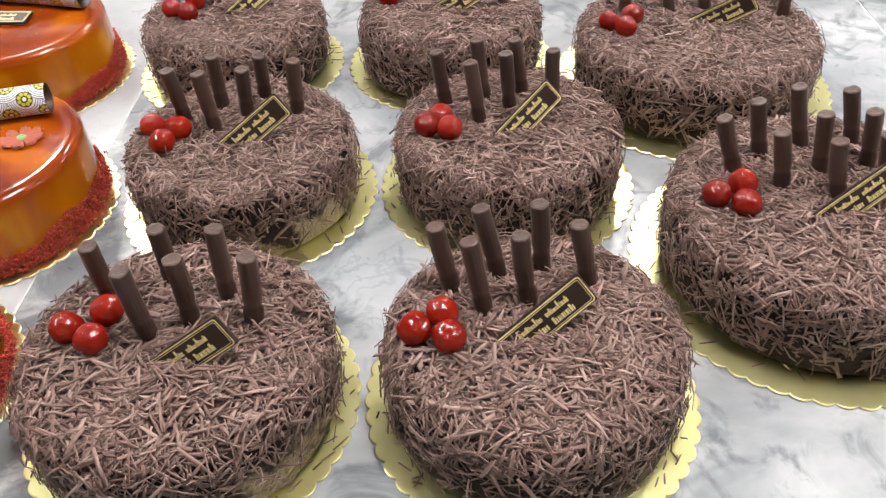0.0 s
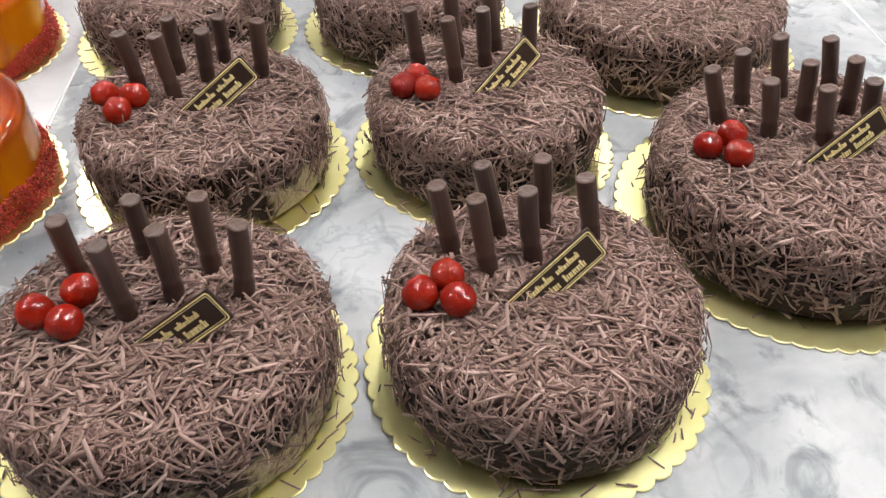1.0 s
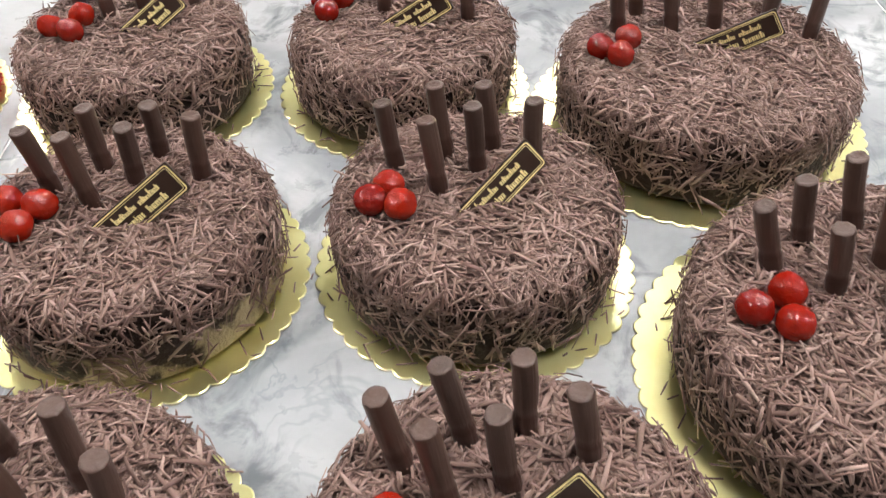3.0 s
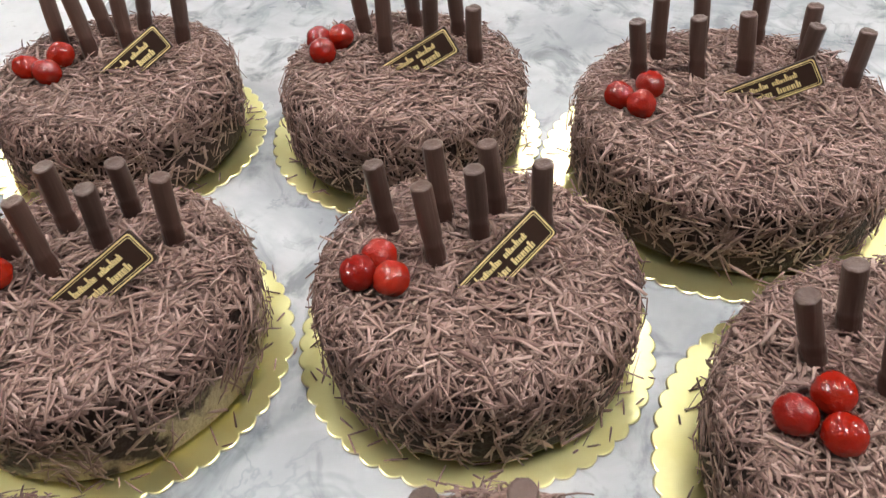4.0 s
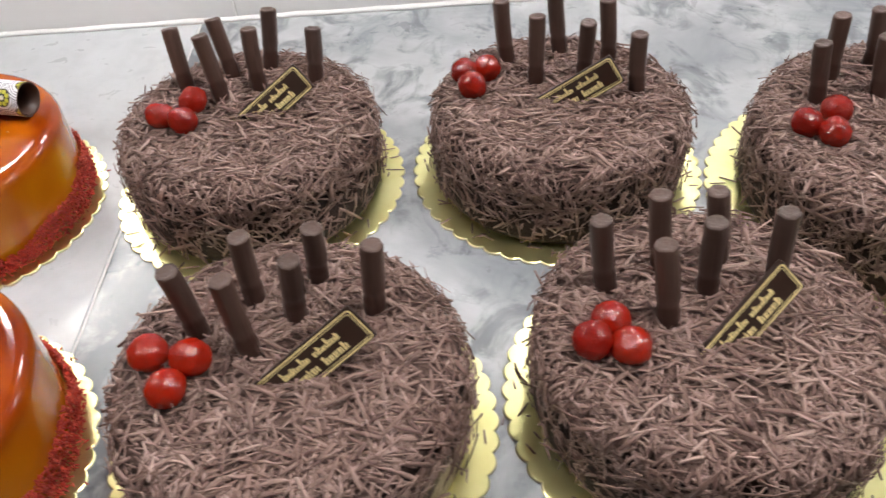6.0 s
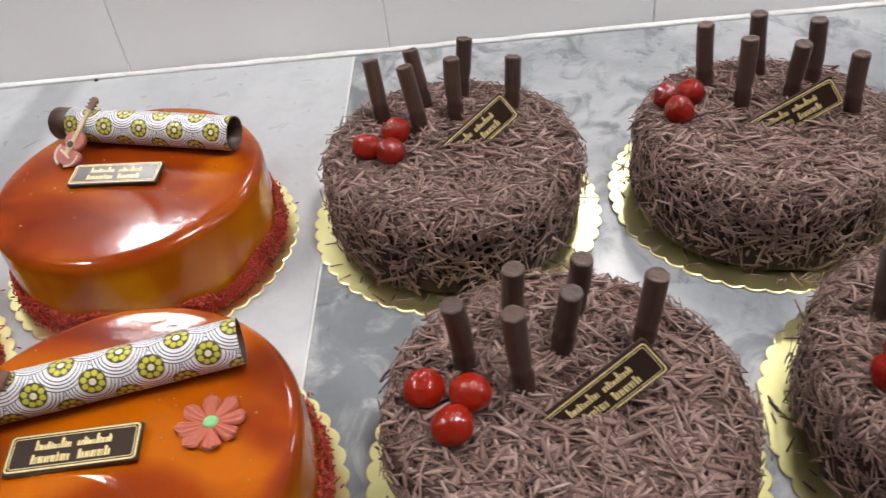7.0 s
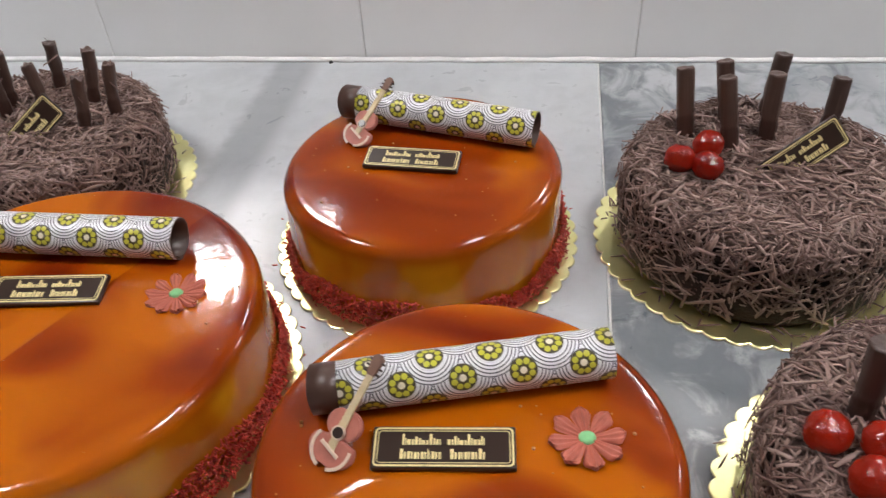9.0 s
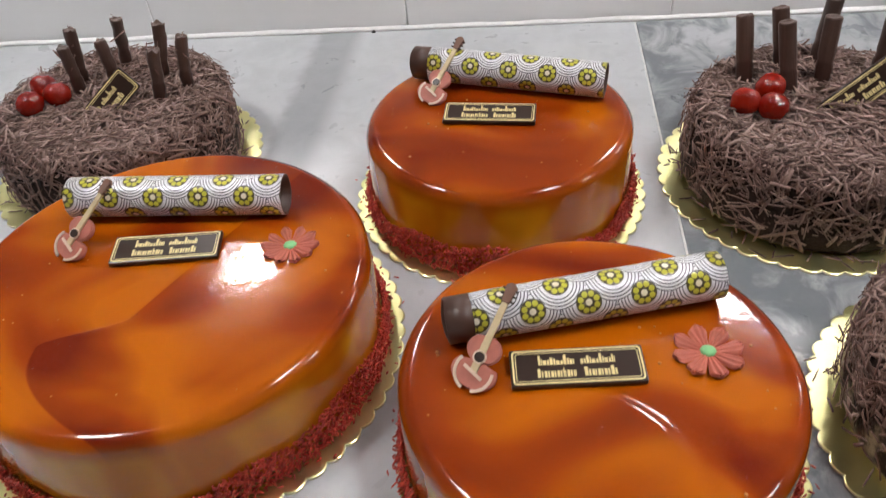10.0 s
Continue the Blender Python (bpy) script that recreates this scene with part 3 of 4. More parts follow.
PLAQUE_W, PLAQUE_H, PLAQUE_T = 0.071, 0.0235, 0.0036
plaque_me = box_mesh("plaque", PLAQUE_W, PLAQUE_H, PLAQUE_T, 0.0009)
plaque_me.materials.append(plaque_mat)
border_me = outline_ring("border", PLAQUE_W - 0.0020, PLAQUE_H - 0.0020, 0.0026, 0.0010, 0.00025)
inner_me = outline_ring("border", PLAQUE_W - 0.0056, PLAQUE_H - 0.0056, 0.0018, 0.0004, 0.00025)


def word_mesh(widths, height, tall, gap):
    """One written word as a row of plain bars: each stands for a letter by a broad and a narrow upright bar."""
    bm = bmesh.new()

    def bar(x, y, w, h):
        res = bmesh.ops.create_cube(bm, size=1.0)
        bmesh.ops.scale(bm, vec=(w, h, 0.00025), verts=res["verts"])
        bmesh.ops.translate(bm, vec=(x + w / 2, y + h / 2, 0.0001), verts=res["verts"])

    x = 0.0
    for k, w in enumerate(widths):
        h = height * tall[k % len(tall)]
        bar(x, 0, w * 0.52, h)
        bar(x + w * 0.66, 0, w * 0.32, min(h, height * 0.74))
        x += w + gap
    bmesh.ops.translate(bm, vec=(-(x - gap) / 2, -height / 2, 0), verts=bm.verts)
    return done_bm(bm, "lettering")


words = (
    (word_mesh((0.0022, 0.0034, 0.0030, 0.0036, 0.0030, 0.0024), 0.0050, (1.2, 0.6, 0.9, 0.5), 0.0003), (-0.0110, 0.0035)),
    (word_mesh((0.0030, 0.0024, 0.0036, 0.0026, 0.0034, 0.0018), 0.0050, (0.6, 0.95, 0.5, 1.2), 0.0003), (0.0110, 0.0035)),
    (word_mesh((0.0030, 0.0028, 0.0027, 0.0026, 0.0014, 0.0028, 0.0014), 0.0052, (1.05, 0.78, 0.72, 0.74), 0.0006), (-0.0112, -0.0042)),
    (word_mesh((0.0033, 0.0024, 0.0028, 0.0030, 0.0031), 0.0052, (1.05, 0.72, 0.74, 0.74, 1.1), 0.0006), (0.0118, -0.0042)),
)


def plaque(parent, m):
    ob = part("plaque", plaque_me, plaque_mat, parent, "dark chocolate plaque with gold border and two gold lines of lettering", m)
    part("border", border_me, gilt, ob, "gold printed border", pose(0, 0, PLAQUE_T / 2 - 0.0001))
    part("border", inner_me, gilt, ob, "", pose(0, 0, PLAQUE_T / 2 - 0.0001))
    for me, (x, y) in words:
        part("lettering", me, gilt, ob, "", pose(x, y, PLAQUE_T / 2))
    return ob


def stood_plaque(parent, corner, foot):
    """A plaque stuck aslant into the cake: its upper right corner and the place where its upper edge enters the top."""
    corner, foot = Vector(corner), Vector(foot)
    u = (corner - foot).normalized()
    w = Vector((-0.48, 0.30, 0.80))
    w = (w - u * w.dot(u)).normalized()
    n = u.cross(w)
    mid = corner - u * (PLAQUE_W / 2) - w * (PLAQUE_H / 2)
    m = Matrix((u, w, n)).transposed().to_4x4()
    m.translation = mid
    return plaque(parent, m)


def chocolate_cake(x, y, radius, seed, sticks, cherries, corner, foot, label, ragged=0.0, bald=()):
    big = radius > 0.11
    cake_board(x, y, 0.1495 if big else 0.1195, seed * 11)
    cake = tagged(new("chocolate_cake"), label, "cake", "chocolate cakes")
    cake.location = (x, y, 0)
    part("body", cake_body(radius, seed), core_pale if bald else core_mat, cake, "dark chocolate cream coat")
    tagged(part("shaving_coat", shavings(radius + 0.001, 9000 if big else 6100, seed, bald), shavings_mat, cake, "milk chocolate shavings"), kind="stuff")
    rnd = random.Random(seed * 71)
    for k in range(110):
        a, rr = rnd.uniform(0, 2 * math.pi), (radius - 0.010) * math.sqrt(rnd.random())
        m = pose(rr * math.cos(a), rr * math.sin(a), TOP + rnd.uniform(0.0012, 0.0030), rnd.gauss(0, 9), rnd.gauss(0, 7), rnd.uniform(0, 360))
        part("shaving", single_meshes[k % 6], shavings_mat, cake, "", m)
    for k, (sx, sy, lx, ly, h) in enumerate(sticks):
        axis = Vector((lx, ly, h))
        turn = axis.to_track_quat("Z", "Y").to_matrix().to_4x4()
        m = Matrix.Translation((sx, sy, TOP + 0.001)) @ turn
        part("chocolate_stick", stick_mesh(axis.length, seed * 10 + k, ragged), stick_mat, cake, "", m)
        if ragged:
            for q in range(2):
                part("flake", single_meshes[(k + q) % 4], stick_mat, cake, "", m @ pose(0.005 - 0.009 * q, 0.002 * q, axis.length - 0.004 - 0.010 * q, 20 * k, -65 + 100 * q, 40 * k))
    for k, (cx, cy) in enumerate(cherries):
        s = (seed * 3 + k) % 4
        part("cherry", cherry_meshes[s], cherry_mat, cake, "glossy red glazed cherry", pose(cx, cy, TOP + 0.0078 + 0.001 * (k == 1), 25 * (s - 1), 18 * (k - 1), 77 * k + 31 * seed))
    stood_plaque(cake, corner, foot)
    return cake


SMALL, LARGE = 0.0998, 0.1225
chocolate_cake(-0.1356, 0.4246, 0.1035, 1,
               ((-0.052, 0.040, -0.002, -0.003, 0.051), (-0.018, 0.006, -0.002, 0.002, 0.056), (-0.017, 0.059, 0.003, -0.002, 0.049), (0.009, 0.018, -0.001, 0.001, 0.055), (0.028, 0.044, 0.002, 0.004, 0.055), (0.052, 0.018, 0.005, 0.003, 0.054)),
               ((-0.071, 0.005), (-0.048, 0.020), (-0.051, -0.005)), (0.039, -0.010, 0.105), (-0.006, -0.015, 0.073),
               "round chocolate shaving cake with six sticks, pale patches at foot", 0.0, ((-50, 24),))
chocolate_cake(0.106, 0.432, SMALL, 2,
               ((-0.056, 0.041, -0.009, 0.003, 0.051), (-0.033, 0.018, -0.010, 0.007, 0.056), (-0.023, 0.055, -0.011, 0.006, 0.054), (-0.002, 0.029, -0.007, 0.003, 0.053), (0.010, 0.060, -0.006, 0.003, 0.054), (0.039, 0.043, -0.008, 0.003, 0.051)),
               ((-0.079, -0.006), (-0.061, 0.008), (-0.056, -0.013)), (0.027, 0.016, 0.106), (-0.024, -0.009, 0.073),
               "round chocolate shaving cake with six sticks and three cherries")
chocolate_cake(-0.143, 0.670, SMALL, 3,
               ((-0.054, 0.024, -0.004, -0.002, 0.051), (-0.022, 0.008, -0.004, 0.001, 0.054), (-0.023, 0.048, -0.001, -0.001, 0.050), (0.003, 0.033, 0.002, -0.003, 0.046), (0.012, 0.062, 0.003, -0.003, 0.044), (0.048, 0.034, 0.004, 0.002, 0.051)),
               ((-0.076, 0.003), (-0.051, -0.002), (-0.061, -0.022)), (0.039, 0.003, 0.109), (-0.012, -0.014, 0.073),
               "round chocolate shaving cake with six sticks, pale patches at foot", 0.0, ((-48, 22), (-108, 20)))
chocolate_cake(0.099, 0.681, SMALL, 4,
               ((-0.056, 0.031, -0.007, 0.004, 0.051), (-0.025, 0.004, -0.008, 0.005, 0.054), (-0.020, 0.045, -0.007, 0.003, 0.054), (0.003, 0.023, -0.006, 0.002, 0.053), (0.014, 0.049, -0.006, 0.004, 0.052), (0.044, 0.027, -0.004, 0.004, 0.052)),
               ((-0.072, -0.015), (-0.060, -0.002), (-0.052, -0.020)), (0.033, 0.013, 0.105), (-0.011, -0.018, 0.073),
               "round chocolate shaving cake with six sticks and three cherries")
chocolate_cake(0.347, 0.564, LARGE, 5,
               ((-0.068, 0.040, -0.015, 0.002, 0.047), (-0.040, 0.061, -0.013, 0.003, 0.049), (-0.035, 0.020, -0.010, 0.003, 0.047), (-0.003, 0.077, -0.012, 0.003, 0.051), (0.002, 0.038, -0.010, 0.003, 0.050), (0.039, 0.077, -0.011, 0.004, 0.048), (0.004, 0.005, -0.011, 0.003, 0.048), (0.042, 0.046, -0.009, 0.001, 0.047), (0.044, 0.017, -0.009, 0.001, 0.046)),
               ((-0.092, -0.001), (-0.069, 0.011), (-0.072, -0.013)), (0.035, 0.004, 0.106), (-0.019, -0.017, 0.073),
               "large round chocolate shaving cake, nine sticks and three cherries")
chocolate_cake(-0.2025, 0.917, SMALL, 6,
               ((-0.053, 0.041, -0.007, 0.013, 0.047), (-0.024, 0.026, -0.008, 0.009, 0.049), (-0.021, 0.059, -0.007, 0.011, 0.045), (0.006, 0.038, -0.000, 0.007, 0.048), (0.012, 0.070, 0.003, 0.008, 0.047), (0.050, 0.045, 0.003, 0.009, 0.041)),
               ((-0.064, -0.008), (-0.042, 0.010), (-0.045, -0.016)), (0.041, 0.016, 0.103), (-0.004, -0.001, 0.073),
               "round chocolate shaving cake with six sticks and three cherries")
chocolate_cake(0.044, 0.918, SMALL, 7,
               ((-0.036, 0.057, -0.005, 0.005, 0.051), (-0.015, 0.025, -0.002, 0.004, 0.053), (0.008, 0.068, -0.005, 0.001, 0.052), (0.025, 0.029, -0.003, -0.003, 0.047), (0.046, 0.050, -0.004, 0.001, 0.053), (0.061, 0.004, -0.003, 0.002, 0.046)),
               ((-0.073, 0.032), (-0.055, 0.033), (-0.068, 0.011)), (0.035, -0.002, 0.106), (-0.015, -0.001, 0.073),
               "round chocolate shaving cake with six sticks and three cherries")
chocolate_cake(0.3067, 0.8557, LARGE, 8,
               ((-0.072, 0.038, -0.006, 0.002, 0.047), (-0.049, 0.069, -0.006, 0.002, 0.052), (-0.013, 0.081, -0.006, 0.002, 0.048), (-0.024, 0.041, -0.006, 0.002, 0.047), (0.038, 0.089, -0.006, 0.003, 0.048), (0.014, 0.042, -0.006, 0.003, 0.050), (0.071, 0.062, -0.004, 0.003, 0.045), (0.056, 0.037, 0.004, 0.001, 0.043), (0.092, 0.022, 0.002, 0.002, 0.044)),
               ((-0.094, 0.000), (-0.068, 0.013), (-0.079, -0.013)), (0.046, 0.001, 0.109), (-0.005, 0.015, 0.073),
               "large round chocolate shaving cake, nine sticks and three cherries")
chocolate_cake(-0.793, 0.946, SMALL, 9,
               ((-0.032, 0.025, 0.004, 0.003, 0.049), (-0.030, 0.010, -0.001, 0.001, 0.040), (-0.007, 0.060, 0.004, 0.002, 0.041), (0.000, 0.024, -0.004, 0.002, 0.039), (0.038, 0.037, 0.006, 0.004, 0.046), (0.047, -0.002, 0.007, 0.005, 0.041), (0.067, 0.018, 0.005, 0.003, 0.043)),
               ((-0.057, -0.023), (-0.057, 0.004), (-0.040, -0.007)), (0.019, 0.001, 0.098), (-0.010, -0.017, 0.073),
               "round chocolate shaving cake with seven ragged sticks, three cherries", 1.0)


# ---- parts of the glazed caramel cakes ----
GTOP = 0.0735


def glaze_body(radius, seed, swirl):
    """Turned body with a soft edge; the glaze on top stands in one low curling wave."""
    e = 0.0095
    prof = [(0, 0.0032), (radius - 0.004, 0.0032), (radius - 0.001, 0.010), (radius - 0.0005, 0.022), (radius - 0.0008, 0.036), (radius - 0.0012, 0.050), (radius - 0.0014, GTOP - e)]
    prof += [(radius - 0.0014 - e + e * math.cos(a), GTOP - e + e * math.sin(a)) for a in np.linspace(0.2, 1.5, 8)]
    prof += [((radius - 0.0014 - e) * f, GTOP + 0.0008 * (1 - f)) for f in np.linspace(0.96, 0.03, 48)] + [(0, GTOP + 0.0008)]
    k, amp = swirl

    def wob(p):
        q = noise.noise_vector(p * 18 + Vector((seed * 9.1, 0, 0)))
        out = p + Vector((q.x * 0.0008, q.y * 0.0008, 0))
        if p.z > GTOP - 0.004:
            if k:
                f = max(0.0, min(1.0, (p.y + 0.068) / 0.024))
                v = p.x - (-0.052 + 0.045 * f * f * (3 - 2 * f) + 18 * min(p.y + 0.073, 0) ** 2 + 0.5 * max(p.y + 0.05, 0))
            else:
                v = 0.060 - math.hypot(p.x + 0.016, p.y + 0.075)
            fade = max(0.0, 1 - (p.xy.length / (radius - 0.016)) ** 6)
            out.z += amp * fade / (1 + math.exp(-max(-0.05, min(0.05, v)) / 0.0012)) + 0.0005 * q.z
        elif p.z > 0.015:
            a = math.atan2(p.y, p.x)
            s = 1 + 0.004 * noise.noise((math.cos(a) * 3.5, math.sin(a) * 3.5, seed + p.z * 8))
            out.x *= s
            out.y *= s
        return out
    return lathe("body", prof, 128, wob)


def sprinkles(radius, count, seed):
    rng = np.random.default_rng(seed + 50)
    a = rng.uniform(0, 2 * math.pi, count)
    lim = 0.021 + 0.006 * np.sin(a * 3 + seed) + 0.003 * np.sin(a * 11)
    z = 0.0036 + lim * rng.random(count) ** 1.1
    r = radius + 0.0006 + rng.exponential(0.0009, count) + 0.0028 * (1 - (z - 0.0036) / 0.03) * rng.random(count)
    out = np.c_[np.cos(a), np.sin(a), np.zeros(count)]
    centre = out * r[:, None]
    centre[:, 2] = z
    m = 60
    centre[:m, :2] *= (1 + np.abs(rng.normal(0, 0.05, m)))[:, None]
    centre[:m, 2] = 0.0038
    along = unit(rng.normal(0, 1, (count, 3)))
    along[:m, 2] *= 0.1
    along = unit(along)
    nrm = unit(np.cross(along, rng.normal(0, 1, (count, 3))))
    low = centre[:, 2] - np.abs(along[:, 2]) * 0.002 - 0.0006
    centre[:, 2] += np.maximum(0.0028 - low, 0)
    return strips("sprinkles", centre, along, nrm, rng.uniform(0.0018, 0.0040, count), rng.uniform(0.0007, 0.0011, count), rng.uniform(0.0007, 0.0010, count), np.zeros(count))


def bubbles(radius, seed):
    """Tiny bubbles caught in the glaze, joined in one mesh; their colour holds the glints."""
    rnd, verts, faces = random.Random(seed * 13 + 5), [], []
    for k in range(34):
        a, rr = rnd.uniform(0, 2 * math.pi), (radius - 0.012) * math.sqrt(rnd.random())
        cx, cy, s = rr * math.cos(a), rr * math.sin(a), rnd.choice((0.0004, 0.0006, 0.0007, 0.0011))
        o = len(verts)
        for el in (-0.6, 0.35, 0.9):
            for i in range(8):
                t = math.pi * i / 4
                verts.append((cx + s * math.cos(el) * math.cos(t), cy + s * math.cos(el) * math.sin(t), GTOP + 0.0009 + s * math.sin(el) * 0.45))
        verts.append((cx, cy, GTOP + 0.0009 + s * 0.47))
        for i in range(8):
            j = (i + 1) % 8
            faces += [(o + i, o + j, o + 8 + j, o + 8 + i), (o + 8 + i, o + 8 + j, o + 16 + j, o + 16 + i), (o + 16 + i, o + 16 + j, o + 24)]
    return mesh_of("bubble_scatter", verts, faces, True)


ROLL_R = 0.0135


def roll_mesh(length, seed):
    """A rolled sheet of chocolate: open ends, overlapping seam; the outside carries the print in metres."""
    seg, rows, wall = 48, 8, 0.0011
    bm = bmesh.new()
    uv = bm.loops.layers.uv.new("UVMap")
    grid = []
    turn_a = 2 * math.pi * 1.06
    for j in range(rows + 1):
        ring = []
        for i in range(seg + 1):
            a = turn_a * i / seg - 2.2
            r = ROLL_R + 0.0012 * (i / seg) - 0.0006 + 0.00025 * noise.noise((j * 0.7, i * 0.2, seed))
            x = length * (j / rows - 0.5)
            ring.append((bm.verts.new((x, r * math.cos(a), r * math.sin(a))), bm.verts.new((x, (r - wall) * math.cos(a), (r - wall) * math.sin(a))), x, ROLL_R * a))
        grid.append(ring)
    for j in range(rows):
        for i in range(seg):
            a, b, c, d = grid[j][i], grid[j + 1][i], grid[j + 1][i + 1], grid[j][i + 1]
            f = bm.faces.new((a[0], b[0], c[0], d[0]))
            for loop, q in zip(f.loops, (a, b, c, d)):
                loop[uv].uv = (q[2] + 0.004 * seed, q[3] + 0.2)
            f.smooth = True
            f = bm.faces.new((d[1], c[1], b[1], a[1]))
            f.material_index, f.smooth = 1, True
    for i in range(seg):
        for j, flip in ((0, False), (rows, True)):
            a, b = grid[j][i], grid[j][i + 1]
            vs = (a[0], b[0], b[1], a[1])
            f = bm.faces.new(vs[::-1] if flip else vs)
            f.material_index = 1
    for j in range(rows):
        for i in (0, seg):
            a, b = grid[j][i], grid[j + 1][i]
            f = bm.faces.new((a[0], a[1], b[1], b[0]))
            f.material_index = 1
    me = bpy.data.meshes.new("chocolate_roll")
    bm.to_mesh(me)
    bm.free()
    me.materials.append(print_mat)
    me.materials.append(choc_plain)
    return me


def bare_end_mesh():
    prof_o, prof_i, n = ROLL_R - 0.0002, ROLL_R - 0.0016, 36
    verts, faces = [], []
    for x in (-0.0105, 0.0105):
        for r in (prof_o, prof_i):
            for i in range(n):
                a = 2 * math.pi * i / n
                verts.append((x + 0.0008 * math.sin(a * 2), r * math.cos(a), r * math.sin(a)))
    for i in range(n):
        j = (i + 1) % n
        for a, b in ((0, 2), (2, 3), (3, 1), (1, 0)):
            faces.append((a * n + i, a * n + j, b * n + j, b * n + i))
    me = mesh_of("bare_end", verts, faces, True)
    me.polygons.foreach_set("use_smooth", [k % 4 in (0, 2) for k in range(len(me.polygons))])
    return me


def flower(parent, x, y, petals, radius, turn):
    eye = lathe("sugar_flower", [(0, 0), (0.0040, 0), (0.0044, 0.0018), (0.0032, 0.0030), (0, 0.0033)], 16)
    eye.materials.append(mint)
    ob = part("sugar_flower", eye, mint, parent, "coral sugar flower with a green middle", pose(x, y, GTOP + 0.0012, -4, 0, turn))
    verts, faces, rows, cols = [], [], 10, 14
    half = math.pi / petals
    for side in (1, 0):
        for i in range(rows + 1):
            f = i / rows
            r = 0.002 + (radius - 0.002) * f
            w = radius * math.sin(half) * (0.18 + 0.66 * f) * math.sqrt(max(0.05, 1 - max(0.0, (f - 0.74) / 0.26) ** 2))
            for c in range(cols + 1):
                g = c / cols * 2 - 1
                z = (0.0020 + 0.0016 * f * f - 0.0011 * g * g + 0.0007 * math.cos(g * 9)) * side + (0.0002 + 0.0006 * f) * (1 - side)
                verts.append((r - 0.0012 * g * g * f, g * w, z))
    s = (rows + 1) * (cols + 1)
    for i in range(rows):
        for c in range(cols):
            a = i * (cols + 1) + c
            faces.append((a, a + cols + 1, a + cols + 2, a + 1))
            faces.append((s + a + 1, s + a + cols + 2, s + a + cols + 1, s + a))
    for i in range(rows):
        for c in (0, cols):
            a = i * (cols + 1) + c
            faces.append((a, s + a, s + a + cols + 1, a + cols + 1))
    for c in range(cols):
        for i in (0, rows):
            a = i * (cols + 1) + c
            faces.append((a, a + 1, s + a + 1, s + a))
    me = mesh_of("petal", verts, faces, True)
    for k in range(petals):
        part("petal", me, coral, ob, "", pose(0, 0, -0.0006 + 0.0004 * (k % 2), 0, 0, 360 * k / petals))
    return ob


def prism(name, outline, t, bevel=0.0005):
    bm = bmesh.new()
    f = bm.faces.new([bm.verts.new((x, y, 0)) for x, y in outline])
    r = bmesh.ops.extrude_face_region(bm, geom=[f])
    bmesh.ops.translate(bm, vec=(0, 0, t), verts=[v for v in r["geom"] if isinstance(v, bmesh.types.BMVert)])
    top = [e for e in bm.edges if all(v.co.z > t * 0.5 for v in e.verts)]
    bmesh.ops.bevel(bm, geom=top, offset=bevel, segments=2, affect="EDGES")
    return done_bm(bm, name)


def arc_band(name, cx, cy, r, width, a0, a1, t):
    steps = 14
    pts = [(cx + (r + width / 2) * math.cos(radians(a0 + (a1 - a0) * s / steps)), cy + (r + width / 2) * math.sin(radians(a0 + (a1 - a0) * s / steps))) for s in range(steps + 1)]
    pts += [(cx + (r - width / 2) * math.cos(radians(a0 + (a1 - a0) * s / steps)), cy + (r - width / 2) * math.sin(radians(a0 + (a1 - a0) * s / steps))) for s in range(steps, -1, -1)]
    return prism(name, pts, t, 0.0003)


def guitar_outline():
    pts = []
    for i in range(48):
        f = i / 48 * 2
        s, y = (1, f) if f <= 1 else (-1, 2 - f)
        w = 0.0128 * math.sqrt(max(0.0, 1 - ((y - 0.30) / 0.31) ** 2)) if y < 0.46 else 0.0
        w2 = 0.0096 * math.sqrt(max(0.0, 1 - ((y - 0.74) / 0.27) ** 2)) if y > 0.40 else 0.0
        pts.append((s * max(w, w2, 0.0006), y * 0.0300))
    return pts


guitar_meshes = {
    "guitar": prism("guitar", guitar_outline(), 0.0030, 0.0008),
    "neck": prism("neck", [(-0.0021, 0), (0.0021, 0), (0.0018, 0.046), (-0.0018, 0.046)], 0.0016, 0.0004),
    "headstock": prism("headstock", [(-0.0022, 0), (0.0022, 0), (0.0033, 0.0095), (0.0012, 0.0112), (-0.0012, 0.0112), (-0.0033, 0.0095)], 0.0024, 0.0005),
    "tuning_peg": box_mesh("tuning_peg", 0.0026, 0.0012, 0.0016, 0.0004),
    "rosette": arc_band("rosette", 0, 0, 0.0033, 0.0011, 0, 355, 0.0008),
    "sound_hole": lathe("sound_hole", [(0, 0), (0.0028, 0), (0.0028, 0.0005), (0, 0.0005)], 16, None, False),
    "rim_line": arc_band("rim_line", 0.0, 0.0092, 0.0102, 0.0017, 150, 255, 0.0010),
    "rim_line_b": arc_band("rim_line", 0.0, 0.0092, 0.0102, 0.0017, 285, 375, 0.0010),
    "bridge": prism("bridge", [(-0.0062, -0.0009), (0.0062, -0.0009), (0.0062, 0.0009), (-0.0062, 0.0009)], 0.0010, 0.0003),
}


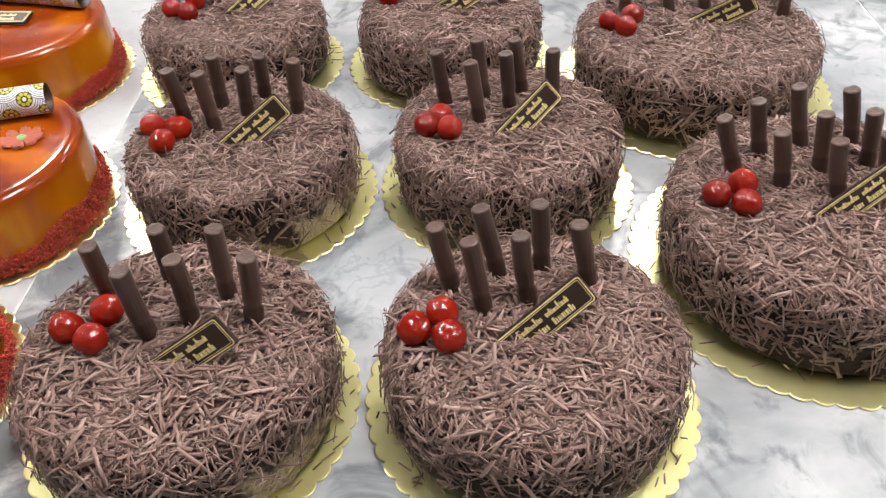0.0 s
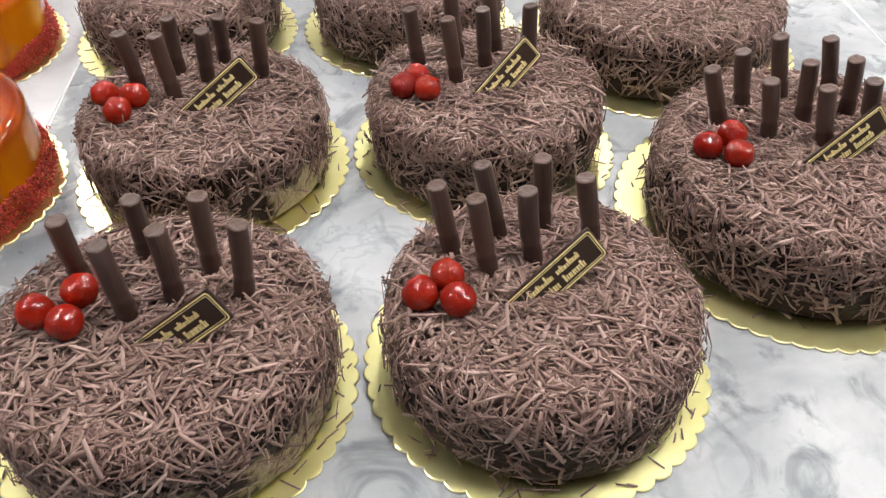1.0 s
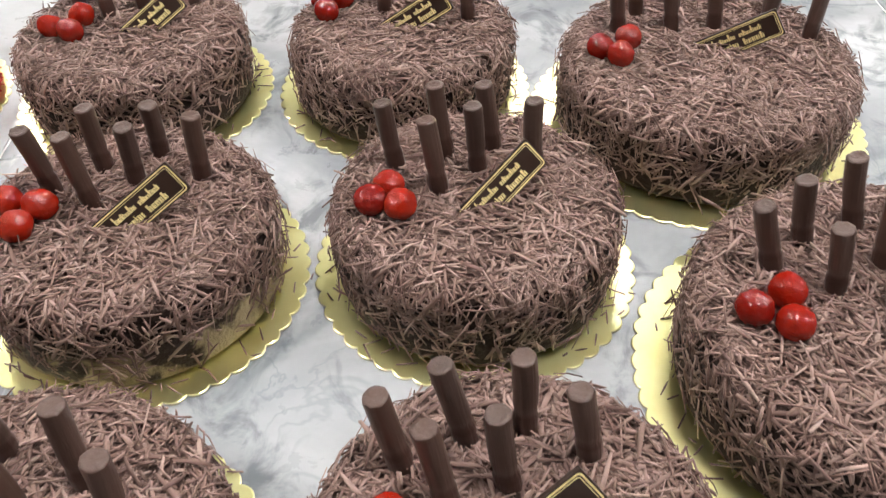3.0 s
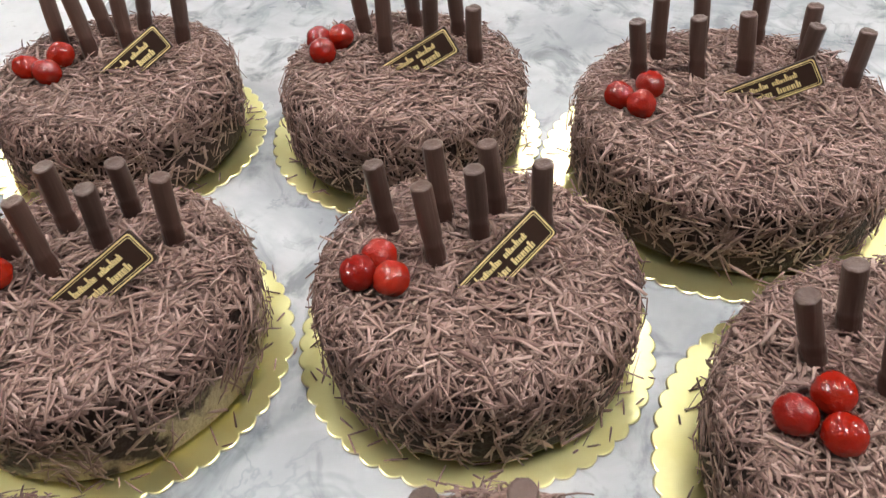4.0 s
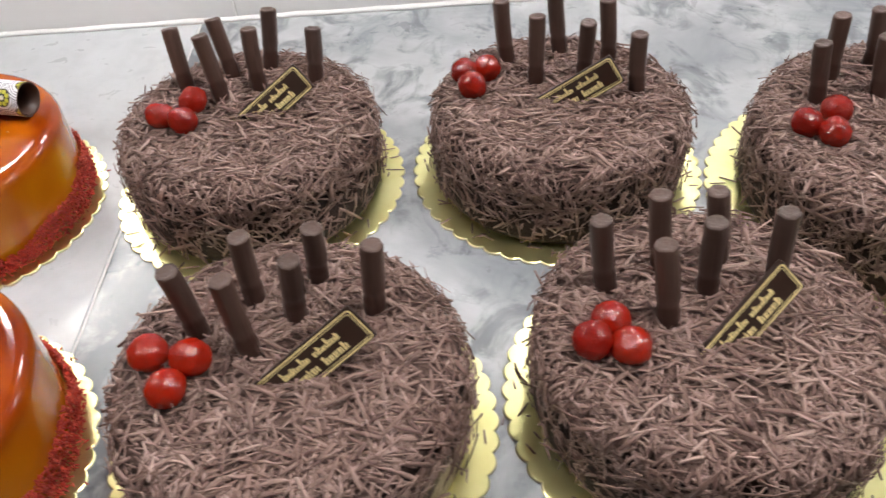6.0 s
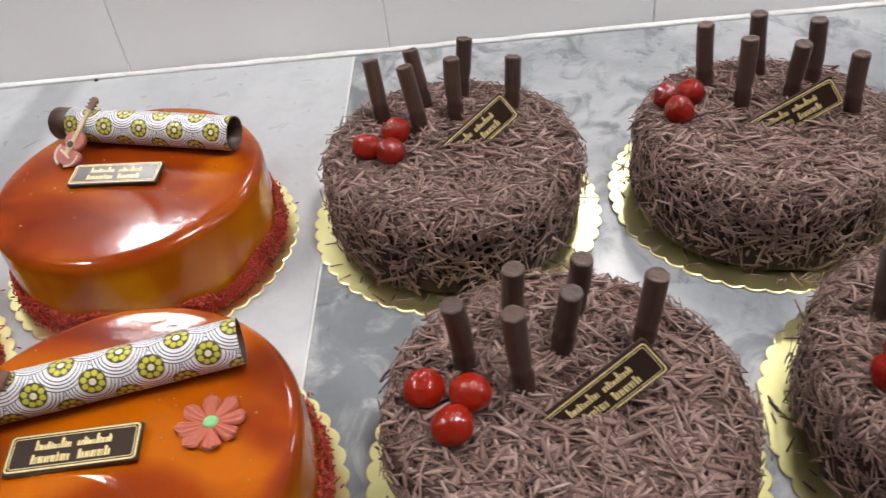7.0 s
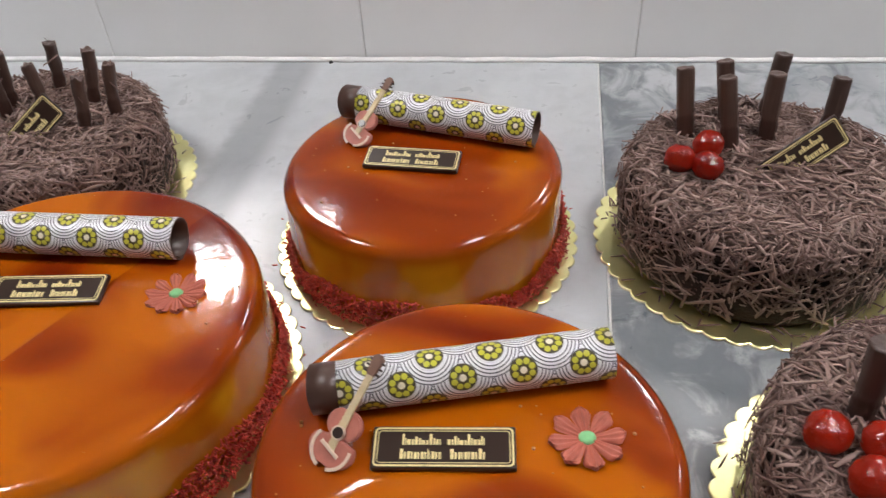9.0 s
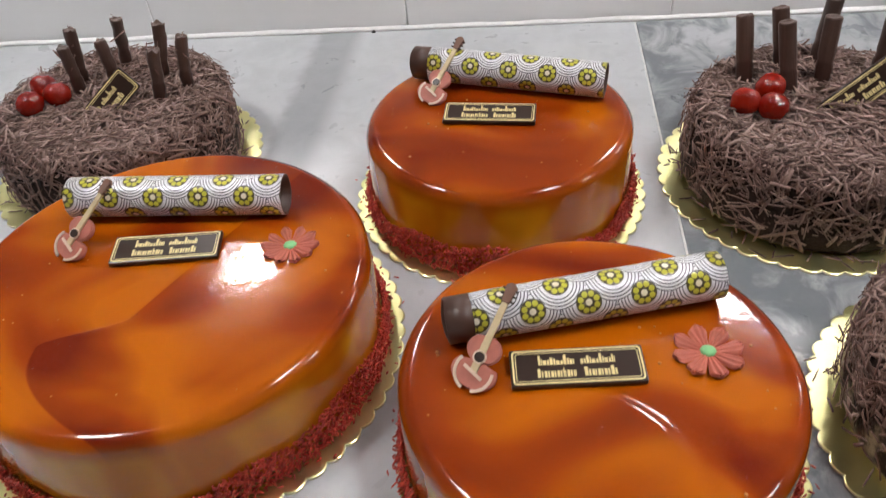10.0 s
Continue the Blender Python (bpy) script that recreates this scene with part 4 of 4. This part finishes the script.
def guitar(parent, foot, head):
    foot, head = Vector(foot), Vector(head)
    y = (head - foot).normalized()
    x = Vector((1, -0.25, 0.0))
    x = (x - y * x.dot(y)).normalized()
    z = x.cross(y)
    m = Matrix((x, y, z)).transposed().to_4x4()
    m.translation = foot
    ob = part("guitar", guitar_meshes["guitar"], coral_dark, parent, "small rose-coloured sugar guitar with a cream neck", m)
    scale_len = (head - foot).length
    part("neck", guitar_meshes["neck"], cream, ob, "cream neck", pose(0, 0.0085, 0.0031))
    part("headstock", guitar_meshes["headstock"], head_mat, ob, "brown headstock", pose(0, scale_len - 0.0112, 0.0029))
    for k in range(6):
        part("tuning_peg", guitar_meshes["tuning_peg"], plaque_mat, ob, "", pose(0.0034 * (1 if k % 2 else -1), scale_len - 0.0098 + 0.0031 * (k // 2), 0.0040))
    part("rosette", guitar_meshes["rosette"], pale, ob, "", pose(0, 0.0175, 0.0041))
    part("sound_hole", guitar_meshes["sound_hole"], plaque_mat, ob, "dark sound hole", pose(0, 0.0175, 0.0048))
    part("rim_line", guitar_meshes["rim_line"], pale, ob, "", pose(0, 0, 0.0028))
    part("rim_line", guitar_meshes["rim_line_b"], pale, ob, "", pose(0, 0, 0.0028))
    part("bridge", guitar_meshes["bridge"], pale, ob, "", pose(0, 0.0088, 0.0044, 0, 0, -18))
    return ob


def caramel_cake(x, y, radius, seed, label, swirl, roll=None, bare=True, guitar_at=None, plate=None, bloom=None, board_xy=None):
    bx, by = board_xy or (x, y)
    cake_board(bx, by, 0.1495 if radius > 0.11 else 0.1195, seed * 7)
    cake = tagged(new("caramel_cake"), label, "cake", "caramel cakes")
    cake.location = (x, y, 0)
    part("body", glaze_body(radius, seed, swirl), glaze_curl if swirl[0] else glaze_mat, cake, "glossy orange-brown mirror glaze")
    tagged(part("sprinkle_band", sprinkles(radius, 9500 if radius > 0.11 else 7600, seed), crumb_mat, cake, "dark red sprinkles round the foot"), kind="stuff")
    tagged(part("bubble_scatter", bubbles(radius, seed), bubble_glint_mat, cake, "tiny bubbles in the glaze"), kind="stuff")
    if roll:
        (x0, y0), (x1, y1) = roll
        d = Vector((x1 - x0, y1 - y0, 0))
        ang = math.degrees(math.atan2(d.y, d.x))
        cut = 0.014 if bare else 0.0
        L = d.length - cut
        mid = Vector((x0, y0, 0)) + d.normalized() * (cut + L / 2)
        ob = part("chocolate_roll", roll_mesh(L, seed), print_mat, cake, "rolled white chocolate sheet printed with arches and yellow blossoms", pose(mid.x, mid.y, GTOP + ROLL_R + 0.0016, 0, 0, ang))
        if bare:
            part("bare_end", bare_end_mesh(), choc_plain, ob, "plain brown unprinted end", pose(-L / 2 - 0.0040, 0, 0))
    if guitar_at:
        guitar(cake, *guitar_at)
    if plate:
        px, py, ang = plate
        plaque(cake, pose(px, py, GTOP + 0.0042, 5, 0, ang))
    if bloom:
        flower(cake, *bloom)
    return cake


caramel_cake(-0.454, 0.901, 0.1055, 1, "round caramel glazed cake with printed roll, sugar guitar and plaque", (False, 0.0005),
             ((-0.069, 0.060), (0.084, 0.025)), True, ((-0.057, 0.018, GTOP + 0.001), (-0.029, 0.060, GTOP + 0.034)), (-0.006, -0.004, -3))
caramel_cake(-0.394, 0.650, 0.1100, 2, "glossy caramel cake with printed roll, guitar, plaque, coral flower", (False, 0.0014),
             ((-0.082, 0.018), (0.070, 0.057)), True, ((-0.069, -0.017, GTOP + 0.001), (-0.044, 0.027, GTOP + 0.034)), (-0.011, -0.004, 5), (0.059, 0.010, 8, 0.0195, 12), (-0.390, 0.650))
caramel_cake(-0.664, 0.724, 0.1350, 3, "large glossy caramel cake with printed roll, guitar, plaque, flower", (True, 0.0014),
             ((-0.079, 0.057), (0.071, 0.059)), False, ((-0.070, 0.010, GTOP + 0.001), (-0.040, 0.049, GTOP + 0.034)), (-0.001, 0.016, 6), (0.080, 0.021, 10, 0.0190, 5))
caramel_cake(-0.391, 0.426, 0.1070, 4, "round caramel glazed cake with red sprinkles round its foot", (False, 0.0005))

# ---- small marks, then the wall's tiles ----
spot = tagged(new("crumb", lathe("crumb", [(0, 0), (0.0022, 0), (0.0026, 0.0012), (0.0012, 0.0024), (0, 0.0026)], 8)), "tiny dark crumb at the foot of the tiled wall", "crumb")
spot.data.materials.append(dark_speck)
spot.location = (-0.604, 1.1965, 0.0)

tile_me = box_mesh("tile", 0.2930, 0.008, 0.246, 0.0012)
tile_me.materials.append(tile_white)
for k in range(-3, 7):
    ob = part("tile", tile_me, tile_white, backsplash)
    ob.matrix_basis = backsplash.matrix_basis.inverted() @ back @ pose(-0.216 + 0.147 + 0.294 * (k - 1), 0.0065, 0.1235)
